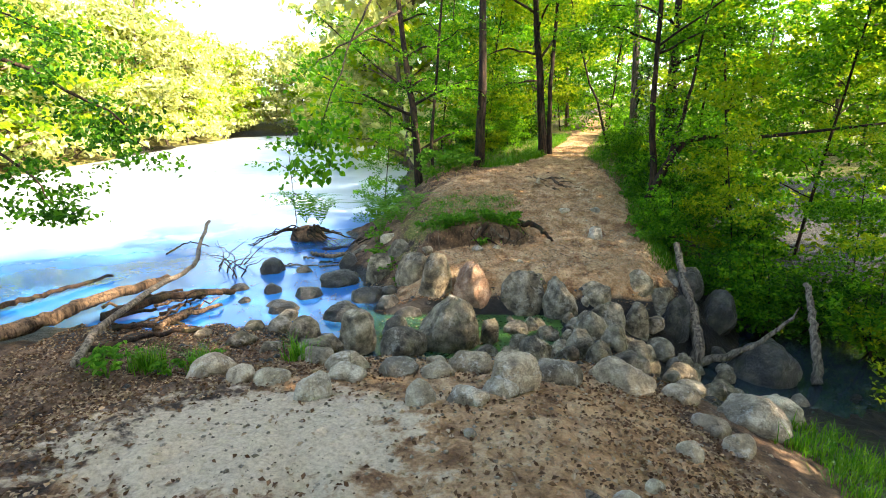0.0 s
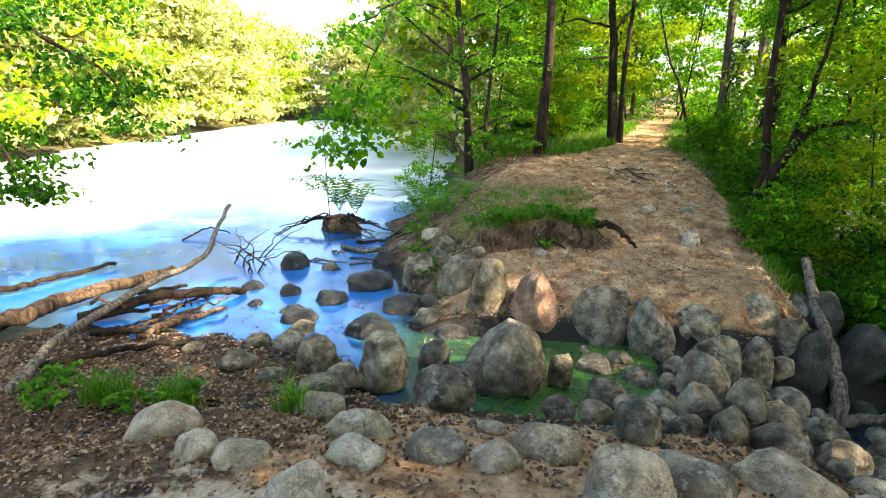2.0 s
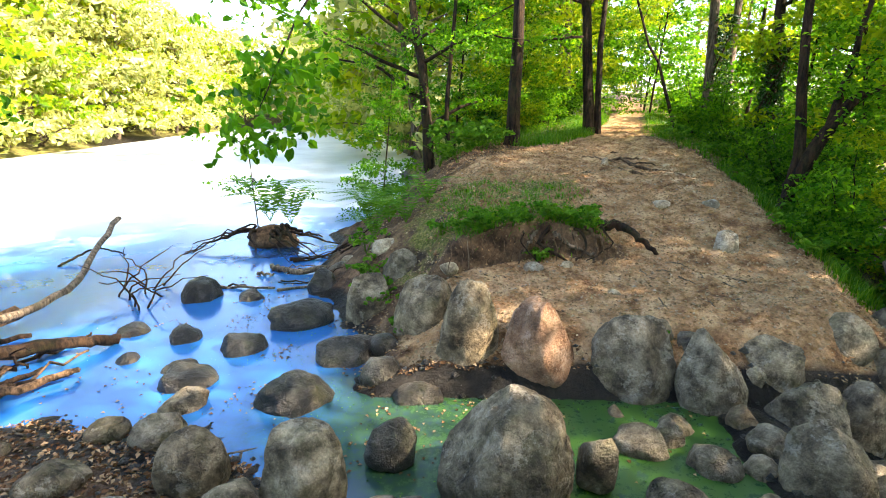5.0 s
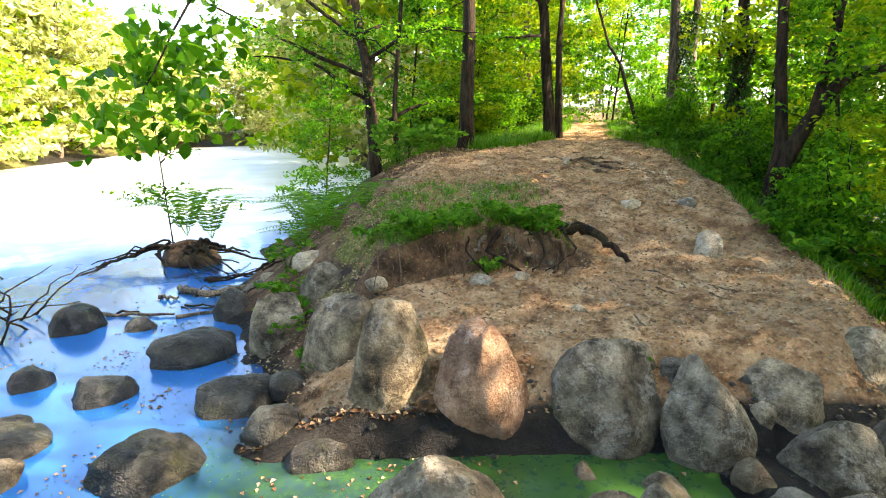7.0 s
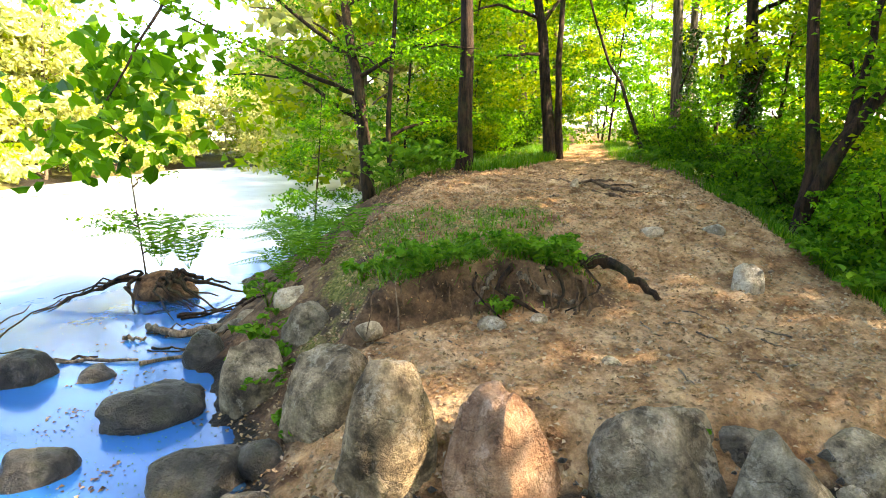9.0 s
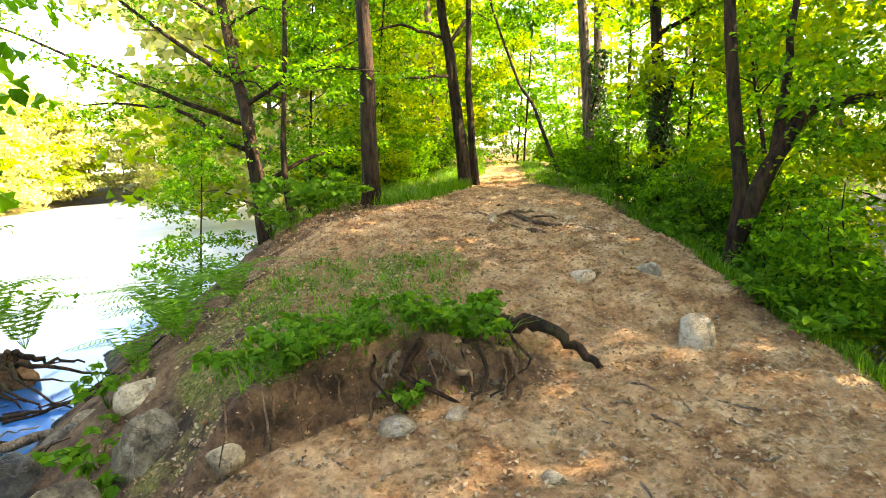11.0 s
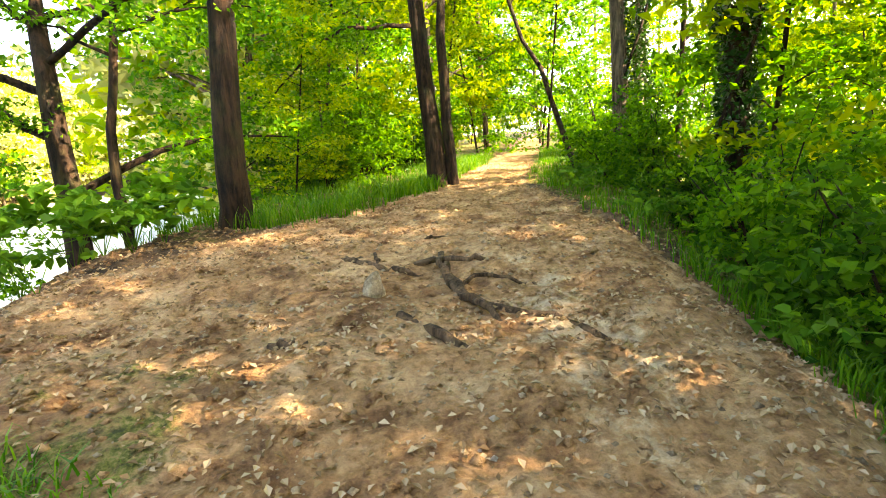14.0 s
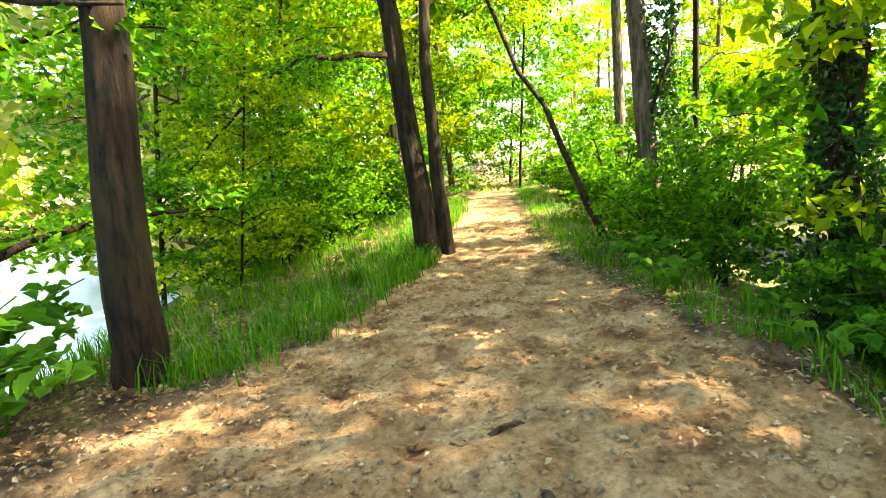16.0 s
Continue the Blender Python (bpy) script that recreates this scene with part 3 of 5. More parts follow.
rock(-2.42, 7.14, -0.20, 0.39, 0.31, 0.20, 28, 17, BANK_STONE)
rock(-2.32, 6.62, -0.11, 0.38, 0.30, 0.22, 30, 18, BANK_STONE)
rock(-1.82, 6.15, -0.06, 0.43, 0.34, 0.36, 27, 19, BANK_STONE)
rock(-1.43, 5.87, -0.04, 0.35, 0.28, 0.22, 23, 20, BANK_STONE)
rock(-1.11, 6.03, -0.04, 0.53, 0.43, 0.49, 17, 21, BANK_STONE)
rock(-2.74, 6.69, -0.12, 0.30, 0.24, 0.14, 34, 22, BANK_STONE)
rock(-2.65, 6.06, -0.05, 0.42, 0.34, 0.19, 38, 23, BANK_STONE)
rock(-2.16, 5.78, -0.03, 0.31, 0.25, 0.14, 34, 24, BANK_STONE)
rock(-3.32, 6.35, -0.08, 0.25, 0.20, 0.11, 42, 25, BANK_STONE)
rock(-1.45, 5.26, 0.17, 0.43, 0.34, 0.19, 29, 26, BANK_STONE)
rock(-0.63, 5.92, -0.04, 0.24, 0.19, 0.11, 10, 27, BANK_STONE)
rock(-0.40, 5.32, 0.18, 0.55, 0.44, 0.33, 7, 28, BANK_STONE)
rock(-1.25, 8.91, -0.15, 0.51, 0.41, 0.59, 10, 29, BOULDER_ROW)
rock(-0.91, 9.35, 0.16, 0.51, 0.41, 0.43, 7, 30, BOULDER_ROW)
rock(-0.57, 8.28, 0.04, 0.64, 0.52, 0.56, 5, 31, BOULDER_ROW)
rock(-0.15, 7.69, -0.01, 0.55, 0.44, 0.81, 1, 32, BOULDER_ROW)
rock(0.44, 7.60, -0.10, 0.62, 0.49, 0.76, -6, 33, BOULDER_ROW, ROCK_SUNLIT, 'smooth boulder with the warm sun patch put into its pinkish colour')
rock(1.21, 7.56, -0.21, 0.75, 0.60, 0.73, -15, 34, BOULDER_ROW)
rock(1.77, 7.31, -0.27, 0.53, 0.42, 0.77, -22, 35, BOULDER_ROW)
rock(1.45, 7.71, 0.13, 0.30, 0.24, 0.29, -17, 36, BOULDER_ROW)
rock(1.76, 7.70, 0.07, 0.38, 0.30, 0.23, -20, 37, BOULDER_ROW)
rock(2.36, 7.57, -0.07, 0.53, 0.43, 0.38, -27, 38, BOULDER_ROW)
rock(2.44, 7.17, -0.37, 0.60, 0.48, 0.52, -29, 39, BOULDER_ROW)
rock(2.91, 7.28, -0.51, 0.42, 0.34, 0.63, -33, 40, BOULDER_ROW)
rock(3.06, 7.81, 0.08, 0.52, 0.42, 0.37, -32, 41, BOULDER_ROW)
rock(3.83, 8.35, -0.03, 0.35, 0.28, 0.31, -35, 42, BOULDER_ROW)
rock(3.41, 7.65, -0.28, 0.42, 0.33, 0.52, -35, 43, BOULDER_ROW)
rock(0.09, 6.30, -0.12, 0.84, 0.72, 0.68, -2, 44, BOULDER_ROW)
rock(0.65, 6.30, -0.07, 0.25, 0.20, 0.31, -11, 45, CREEK_STONE)
rock(1.05, 6.73, -0.20, 0.38, 0.31, 0.21, -15, 46, CREEK_STONE)
rock(1.27, 6.78, -0.20, 0.21, 0.17, 0.26, -18, 47, CREEK_STONE)
rock(1.85, 6.96, -0.12, 0.22, 0.18, 0.16, -24, 48, CREEK_STONE)
rock(2.17, 7.43, -0.05, 0.15, 0.12, 0.17, -25, 49, CREEK_STONE)
rock(1.47, 6.52, -0.20, 0.36, 0.29, 0.23, -22, 50, CREEK_STONE)
rock(1.89, 6.65, -0.10, 0.31, 0.25, 0.17, -26, 51, CREEK_STONE)
rock(1.75, 6.47, -0.18, 0.25, 0.20, 0.16, -26, 52, CREEK_STONE)
rock(2.00, 6.27, -0.09, 0.49, 0.39, 0.44, -30, 53, CREEK_STONE)
rock(1.58, 6.05, -0.20, 0.36, 0.29, 0.23, -26, 54, CREEK_STONE)
rock(1.10, 6.09, -0.20, 0.41, 0.32, 0.30, -19, 55, CREEK_STONE)
rock(0.58, 5.61, -0.02, 0.30, 0.24, 0.19, -12, 56, CREEK_STONE)
rock(0.88, 5.52, 0.01, 0.31, 0.25, 0.15, -19, 57, CREEK_STONE)
rock(1.22, 5.55, -0.01, 0.36, 0.28, 0.21, -25, 58, CREEK_STONE)
rock(1.69, 5.50, 0.07, 0.38, 0.31, 0.32, -33, 59, CREEK_STONE)
rock(2.12, 5.63, 0.13, 0.32, 0.26, 0.29, -37, 60, CREEK_STONE)
rock(-2.09, 4.16, 0.55, 0.47, 0.37, 0.21, 31, 61, RIM_STONE)
rock(-1.40, 3.87, 0.60, 0.33, 0.27, 0.15, 25, 62, RIM_STONE)
rock(-0.96, 3.59, 0.65, 0.32, 0.25, 0.23, 21, 63, RIM_STONE)
rock(-0.85, 4.41, 0.47, 0.45, 0.36, 0.20, 15, 64, RIM_STONE)
rock(-0.76, 4.02, 0.58, 0.36, 0.29, 0.16, 16, 65, RIM_STONE)
rock(-0.31, 4.17, 0.54, 0.38, 0.30, 0.17, 9, 66, RIM_STONE)
rock(0.06, 4.11, 0.55, 0.32, 0.26, 0.15, 4, 67, RIM_STONE)
rock(0.37, 4.36, 0.50, 0.44, 0.35, 0.20, 0, 68, RIM_STONE)
rock(-0.04, 3.40, 0.68, 0.25, 0.20, 0.24, 7, 69, RIM_STONE)
rock(0.33, 3.46, 0.67, 0.37, 0.30, 0.17, 0, 70, RIM_STONE)
rock(0.75, 3.81, 0.62, 0.44, 0.35, 0.34, -6, 71, RIM_STONE)
rock(0.61, 3.65, 0.64, 0.31, 0.25, 0.14, -3, 72, RIM_STONE)
rock(1.15, 4.08, 0.56, 0.47, 0.38, 0.21, -11, 73, RIM_STONE)
rock(1.83, 4.37, 0.34, 0.64, 0.51, 0.29, -19, 74, RIM_STONE)
rock(-1.27, 4.77, 0.37, 0.39, 0.31, 0.18, 19, 75, RIM_STONE)
rock(0.02, 4.63, 0.40, 0.21, 0.17, 0.09, 4, 76, RIM_STONE)
rock(2.45, 4.47, 0.11, 0.37, 0.30, 0.17, -25, 77, RIM_STONE)
rock(2.77, 4.97, -0.08, 0.33, 0.27, 0.15, -26, 78, RIM_STONE)
rock(2.48, 3.87, 0.17, 0.33, 0.26, 0.15, -29, 79, RIM_STONE)
rock(3.14, 4.37, -0.07, 0.67, 0.54, 0.30, -33, 80, RIM_STONE)
rock(3.69, 4.91, -0.34, 0.49, 0.39, 0.29, -34, 81, RIM_STONE)
rock(4.78, 6.13, -0.95, 0.24, 0.19, 0.18, -36, 82, RIM_STONE)
rock(3.57, 7.54, -0.53, 0.53, 0.43, 0.67, -23, 83, GULLY_STONE)
rock(4.49, 7.98, -0.64, 0.56, 0.45, 0.70, -27, 84, GULLY_STONE)
rock(5.38, 8.70, -0.96, 0.33, 0.27, 0.30, -30, 85, GULLY_STONE)
rock(4.32, 7.46, -1.01, 0.41, 0.33, 0.28, -28, 86, GULLY_STONE)
rock(4.68, 6.91, -0.99, 0.98, 0.78, 0.64, -32, 87, GULLY_STONE)
rock(3.95, 7.51, -0.71, 0.29, 0.23, 0.29, -25, 88, GULLY_STONE)
rock(4.04, 8.29, -0.15, 0.58, 0.46, 0.49, -24, 89, GULLY_STONE)
rock(2.33, 10.36, 0.88, 0.27, 0.25, 0.09, -20, 91, PATH_STONE)
rock(1.25, 8.31, 0.41, 0.13, 0.11, 0.07, -16, 92, PATH_STONE)
rock(-1.19, 10.14, 0.37, 0.47, 0.37, 0.21, 14, 93, PATH_STONE)
rock(-1.95, 10.42, -0.03, 0.31, 0.25, 0.19, 20, 94, PATH_STONE)
rock(-1.77, 10.50, 0.07, 0.32, 0.25, 0.14, 19, 95, PATH_STONE)

# stones standing out of the trodden path
for px, py, pw, pd, ph, pyaw, pseed in ((2.75, 9.38, 0.32, 0.26, 0.25, 25, 497), (2.04, 12.14, 0.15, 0.12, 0.15, 60, 504), (2.95, 10.3, 0.22, 0.16, 0.1, 120, 525)):
    rock(px, py, float(ground(px, py)) - 0.08 * ph, pw, pd, ph, pyaw, pseed, PATH_STONE, None, "pale grey stone standing out of the trodden earth path")

# more cobbles packed between the boulders and down the gully
pack = np.random.RandomState(9)
packed = [(o.location.x, o.location.y, o.dimensions.x) for o in scene.objects if o.name.startswith(("stone", "boulder"))]
made_ = 0
for _ in range(900):
    x, y = 1.0 + 3.4 * pack.rand(), 4.7 + 2.7 * pack.rand()
    w = 0.2 + 0.26 * pack.rand()
    if y > 4.4 + 0.25 * x and made_ < 34 and all(math.hypot(x - a, y - c_) > 0.36 * (w + e) for a, c_, e in packed):
        packed.append((x, y, w))
        made_ += 1
        rock(x, y, float(ground(x, y)) + 0.03, w, w * (0.7 + 0.3 * pack.rand()), w * (0.55 + 0.3 * pack.rand()), pack.rand() * 360, 800 + made_, CREEK_STONE)

# ---- trees beside the path ----
tree((-0.98, 14.95, 0.5), (-2.0, 16.8, 9.5), 0.17, 11, 15, "slender dark tree leaning over the pond on the grassy bank", 2.2, 0.16, lean_at=[(-1.12, 15.2, 3.0)], sprays_each=15,
     extra=[([(-1.2, 15.5, 2.8), (-2.6, 15.0, 3.4), (-4.4, 14.4, 4.3)], 0.05), ([(-1.3, 15.6, 3.5), (-2.6, 15.4, 4.5), (-3.8, 15.2, 5.6)], 0.045)])
tree((0.70, 14.45, 1.1), (0.85, 14.9, 12), 0.205, 12, 12, "straight dark-barked tree beside the path with bare lower trunk", 2.9, 0.46, lean_at=[(0.82, 14.5, 3.2)], sprays_each=22)
tree((2.88, 17.3, 1.4), (2.3, 18.6, 12), 0.19, 13, 12, "dark twin-stemmed tree in the grass beside the path", 2.8, 0.27, lean_at=[(2.74, 17.6, 4.3)], sprays_each=20,
     extra=[([(2.6, 17.6, 4.6), (1.4, 17.0, 4.7), (-0.4, 16.2, 3.7)], 0.04), ([(2.65, 17.5, 3.8), (1.5, 17.0, 3.6), (0.6, 16.5, 2.6)], 0.035)])
tree((3.12, 17.35, 1.4), (3.5, 18.0, 11), 0.12, 14, 8, "thinner dark stem of a twin tree beside the path", 2.2, 0.42, lean_at=[(3.08, 17.4, 3.6)])
tree((4.0, 10.7, 0.5), (4.25, 11.4, 9), 0.11, 15, 14, "forked tree with one long level limb over the gully", 3.0, 0.36, lean_at=[(4.2, 10.74, 1.35), (4.12, 10.82, 3.2)], sprays_each=28,
     extra=[([(4.14, 10.73, 1.05), (4.36, 10.62, 1.65), (4.62, 10.52, 2.15), (4.95, 10.48, 2.34), (6.4, 10.45, 2.36), (8.4, 10.2, 2.6)], 0.1), ([(4.45, 10.6, 1.85), (4.75, 10.8, 2.9), (5.3, 11.3, 5.2)], 0.06)])
tree((-0.5, 15.15, 0.5), (-0.1, 16.0, 8), 0.085, 22, 9, "thin dark stem growing beside the leaning pond tree", 1.8, 0.36, lean_at=[(-0.62, 15.2, 2.4)], sprays_each=8)
tree((5.9, 14.7, 0.5), (6.3, 16.2, 12), 0.2, 16, 13, "ivy-clad tree standing among shrubs on the bank", 3.2, 0.3, lean_at=[(6.05, 15.1, 3.2)], sprays_each=20)
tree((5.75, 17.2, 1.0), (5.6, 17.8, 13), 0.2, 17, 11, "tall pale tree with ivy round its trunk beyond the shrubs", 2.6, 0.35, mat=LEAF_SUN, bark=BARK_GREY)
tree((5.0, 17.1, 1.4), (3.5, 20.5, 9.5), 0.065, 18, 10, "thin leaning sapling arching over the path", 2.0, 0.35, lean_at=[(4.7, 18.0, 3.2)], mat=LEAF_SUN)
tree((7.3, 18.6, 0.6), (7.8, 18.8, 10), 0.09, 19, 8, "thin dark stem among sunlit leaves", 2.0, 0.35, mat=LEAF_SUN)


def ivy(base, top, radius, seed, label):
    rng = np.random.RandomState(seed)
    root = new("ivy")
    root.location = base
    n = 2300
    u = rng.rand(n) ** 0.8
    a = rng.rand(n) * 6.28
    r = radius * (1.0 + 0.9 * rng.rand(n)) * (1 + 0.5 * np.sin(5 * u + 1))
    t = np.array(top) - np.array(base)
    p = u[:, None] * t + np.stack([r * np.cos(a), r * np.sin(a), 0 * a], 1)
    part("foliage", leaf_mesh("foliage", p, 0.065, IVY, 0.3, seed, 1.2, True), root)
    c = [tuple(t * k + np.array([radius * math.cos(6 * k), radius * math.sin(6 * k), 0])) for k in np.linspace(0, 1, 10)]
    part("stem", mesh_of("stem", *tube(c, [0.02] * 10, 6, seed), BARK), root)
    return tagged(root, label, "ivy")


ivy((5.9, 14.7, 0.5), (6.05, 15.1, 3.4), 0.22, 3, "dark evergreen ivy climbing a tree trunk")
ivy((5.95, 17.15, 1.0), (5.95, 17.4, 4.2), 0.22, 4, "dense dark ivy round a pale trunk")

# ---- woodland round about ----
WILD = np.random.RandomState(77)


def prototype(kind, seed, mat):
    far = (0, 0, 0)
    if kind == "tall":
        return tree(far, (WILD.randn() * 0.5, WILD.randn() * 0.5, 14), 0.2, seed, 15, "tall broadleaf tree in the sunlit wood behind the path", 3.4, 0.28, 0.2, 18, 22, mat, BARK_GREY, wide=1.1, flat=0.4)
    if kind == "young":
        return tree(far, (WILD.randn() * 0.6, WILD.randn() * 0.6, 6.5), 0.06, seed, 16, "young leafy beech of the woodland understorey", 1.9, 0.05, 0.14, 14, 26, mat, BARK, wide=0.9, flat=0.5)
    if kind == "shore":
        return tree(far, (WILD.randn() * 0.6, WILD.randn() * 0.6, 9), 0.16, seed, 18, "broad sunlit tree on the far pond shore", 3.6, 0.03, 0.42, 12, 12, mat, BARK_GREY, wide=1.6, flat=0.3)


def plant_all(protos, spots, group, size=0.8):
    used = set()
    for i, (x, y) in enumerate(spots):
        k = i % len(protos)
        m = pose(x, y, float(ground(x, y)) - 0.05, 0, 0, WILD.rand() * 360)
        if k not in used:
            used.add(k)
            ob = protos[k]
            ob.matrix_world = m
            tagged(ob, group=group)
        else:
            ob = copy_thing(protos[k], m)
        ob.scale = [size * (1 + 0.5 * WILD.rand())] * 3


def scatter(n, box_, test, gap):
    out = []
    tries = 0
    while len(out) < n and tries < 20000:
        tries += 1
        x, y = box_[0] + (box_[1] - box_[0]) * WILD.rand(), box_[2] + (box_[3] - box_[2]) * WILD.rand()
        if test(x, y) and all((x - a) ** 2 + (y - b) ** 2 > gap * gap for a, b in out):
            out.append((x, y))
    return out


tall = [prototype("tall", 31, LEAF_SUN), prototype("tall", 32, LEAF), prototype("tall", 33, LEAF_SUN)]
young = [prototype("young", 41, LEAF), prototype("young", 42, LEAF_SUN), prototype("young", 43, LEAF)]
shore = [prototype("shore", 51, LEAF_GLARE), prototype("shore", 52, LEAF_GLARE), prototype("shore", 53, LEAF_SUN)]


def right_side(x, y):
    return x > float(path_x(y)) + 3.2 and not (x > 7.5 + 0.15 * (y - 12) and x < 19 and y < 26 and y > x - 2.5)


def left_side(x, y):
    return float(path_x(y)) - 5.5 < x < float(path_x(y)) - 1.4 and float(ground(x, y)) > 0.2


plant_all(tall, scatter(22, (5, 34, 15, 50), right_side, 2.8) + scatter(8, (-8, 8, 21, 50), left_side, 2.6) + [(9.5, 63), (14, 66), (18, 64), (12, 60), (16, 58)], "tall trees of the wood")
plant_all(young, scatter(26, (6, 30, 11, 44), right_side, 1.9) + scatter(12, (-6, 9, 21, 44), left_side, 1.5) + [(9.2, 6.8), (7.5, 27), (9, 33), (8.2, 30), (8.2, 12.2), (7.2, 13.4), (8.6, 15.2), (7.4, 16.4), (0.9, 19.6), (-0.6, 19.0), (2.0, 22.5), (10.2, 11.0)], "young trees of the understorey")
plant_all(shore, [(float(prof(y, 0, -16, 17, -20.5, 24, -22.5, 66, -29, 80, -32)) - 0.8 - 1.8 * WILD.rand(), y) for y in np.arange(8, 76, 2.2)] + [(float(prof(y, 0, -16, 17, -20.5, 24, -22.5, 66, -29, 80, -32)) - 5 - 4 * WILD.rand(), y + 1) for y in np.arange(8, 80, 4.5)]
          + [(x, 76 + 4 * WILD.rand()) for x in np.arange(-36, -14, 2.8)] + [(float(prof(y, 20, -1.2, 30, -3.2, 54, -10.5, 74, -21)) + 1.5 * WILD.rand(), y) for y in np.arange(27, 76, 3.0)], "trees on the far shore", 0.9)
# trees added behind and beside the start, mostly unseen, to shade the crossing
plant_all([copy_thing(t, pose(0, 0, 0)) for t in tall], [(2.6, -4.5), (-2.4, -5.5), (5.8, -2.4), (0.2, -9.5), (-6.4, -7.5), (9.2, -5.0), (6.6, 1.0), (9.9, 2.2), (-9.5, -3.5), (13, -1.5), (13.6, 1.9), (9.3, -1.2), (7.0, -5.6), (11, -4.6), (16, 1.0), (15, -5), (7.7, -0.5), (8.3, -3.3), (4.6, -0.9), (10.8, 1.2), (11.5, 8.2), (13.5, 10.5), (15.5, 7.5), (9.8, 8.3), (12.2, 6.4), (7.4, 2.7), (10.6, 3.3), (11.2, 12.6)], "tall trees behind the start")


def shrub(seed, mat, tall_=1.7, wide=1.0, label="dense green shrub on the wooded bank"):
    rng = np.random.RandomState(seed)
    root = new("shrub")
    places = []
    for k in range(9):
        a = rng.rand() * 6.28
        e = (math.cos(a) * wide * rng.rand(), math.sin(a) * wide * rng.rand(), tall_ * (0.55 + 0.5 * rng.rand()))
        c = curve([(0, 0, -0.1), (e[0] * 0.4, e[1] * 0.4, e[2] * 0.55), e], 8, 0.02, seed + k)
        part("stem", mesh_of("stem", *tube(c, [0.018 * (1 - 0.8 * i / 7) for i in range(8)], 5, seed), BARK), root)
        places.append(sprays(c, rng, 13, 30, 0.5, 0.12, 0.15))
    part("foliage", leaf_mesh("foliage", np.concatenate(places), 0.085, mat, 0.5, seed, 1.6), root)
    return tagged(root, label, "shrub")


bushes = [shrub(61, LEAF), shrub(62, LEAF), shrub(63, LEAF_SHADE, 1.3, 1.2)]
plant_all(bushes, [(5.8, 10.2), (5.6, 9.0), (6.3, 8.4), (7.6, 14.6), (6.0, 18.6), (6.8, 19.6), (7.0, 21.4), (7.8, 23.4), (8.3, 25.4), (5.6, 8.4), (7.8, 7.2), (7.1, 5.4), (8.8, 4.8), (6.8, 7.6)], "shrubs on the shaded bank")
plant_all([copy_thing(b_, pose(0, 0, 0)) for b_ in bushes], [(4.3, 9.7), (4.5, 10.7), (4.6, 11.5), (4.7, 12.3), (4.9, 13.0), (5.0, 13.9), (5.2, 15.4), (5.2, 16.2), (4.6, 8.9), (5.6, 12.6), (5.5, 11.4)], "low shrubs beside the path", 0.6)
plant_all([copy_thing(b_, pose(0, 0, 0)) for b_ in bushes], [(1.2, 18.0), (1.7, 18.9), (0.5, 19.2), (2.2, 20.0), (1.0, 20.9), (2.7, 21.8), (3.4, 24.2)], "shrubs on the pond bank")


small = [copy_thing(y_, pose(0, 0, 0)) for y_ in young]
for o in small:
    tagged(o, "leafy young sapling on the pond bank", "tree")
plant_all(small, [(-2.0, 14.5), (0.9, 16.6), (1.2, 17.8)], "saplings on the pond bank", 0.36)
small = [copy_thing(y_, pose(0, 0, 0)) for y_ in young[1:]]
for o in small:
    tagged(o, "leafy young sapling on the gully bank", "tree")
plant_all(small, [(5.6, 9.7), (6.9, 8.4), (6.6, 6.6), (7.7, 5.9)], "saplings on the gully bank", 0.42)


# ---- grass, ferns, litter ----
def blades(name, xy, length, mat, seed, label, lean=0.5):
    """Grass blades, each a narrow bent strip, in one sheet of growth."""
    rng = np.random.RandomState(seed)
    xy = np.asarray(xy)
    n = len(xy)
    z = rough_ground(xy[:, 0], xy[:, 1]) - 0.01
    a = rng.rand(n) * 6.28
    ln = length * (0.35 + 1.0 * rng.rand(n))
    out = np.stack([np.cos(a), np.sin(a)], 1) * (ln * lean * (0.3 + 1.5 * rng.rand(n)))[:, None]
    side = np.stack([-np.sin(a), np.cos(a)], 1) * (0.0025 + 0.0035 * rng.rand(n))[:, None]
    p0 = np.column_stack([xy, z])
    p1 = np.column_stack([xy + out * 0.35, z + ln * 0.6])
    p2 = np.column_stack([xy + out, z + ln * 0.85])
    s3 = np.column_stack([side, np.zeros(n)])
    v = np.stack([p0 - s3, p0 + s3, p1 + s3 * 0.8, p1 - s3 * 0.8, p2], 1).reshape(-1, 3)
    i = np.arange(n)[:, None] * 5
    f = (i + [0, 1, 2, 3]).tolist() + (i + [3, 2, 4]).tolist()
    return tagged(new(name, mesh_of(name, v, f, mat, False)), label, "grass", kind="stuff")


def verge(n, y0, y1, lo, hi, side, rng):
    """Tufted places in a strip beside the path."""
    t = n // 14
    y = y0 + (y1 - y0) * rng.rand(t)
    d = lo + (hi - lo) * rng.rand(t)
    wid = prof(y, 8, 1.5, 10, 1.1, 12, 1.35, 14, 1.15, 17, 0.55, 30, 0.5)
    c = np.stack([path_x(y) + side * (wid + d), y], 1)
    p = np.repeat(c, 14, 0) + rng.randn(t * 14, 2) * 0.05
    return p[ground(p[:, 0], p[:, 1]) > WATER + 0.05]


gr = np.random.RandomState(5)
blades("grass", np.concatenate([verge(8000, 14.3, 24, 0.0, 0.8, -1, gr), verge(6000, 14.6, 24, 0.8, 2.6, -1, gr)]), 0.22, GRASS, 6, "long green grass along the pond side of the path")
blades("grass", np.concatenate([verge(6500, 8.6, 12.5, 0.35, 1.3, 1, gr), verge(4200, 12.5, 26, 0.25, 1.0, 1, gr)]), 0.16, GRASS, 7, "green grass along the shaded side of the path")


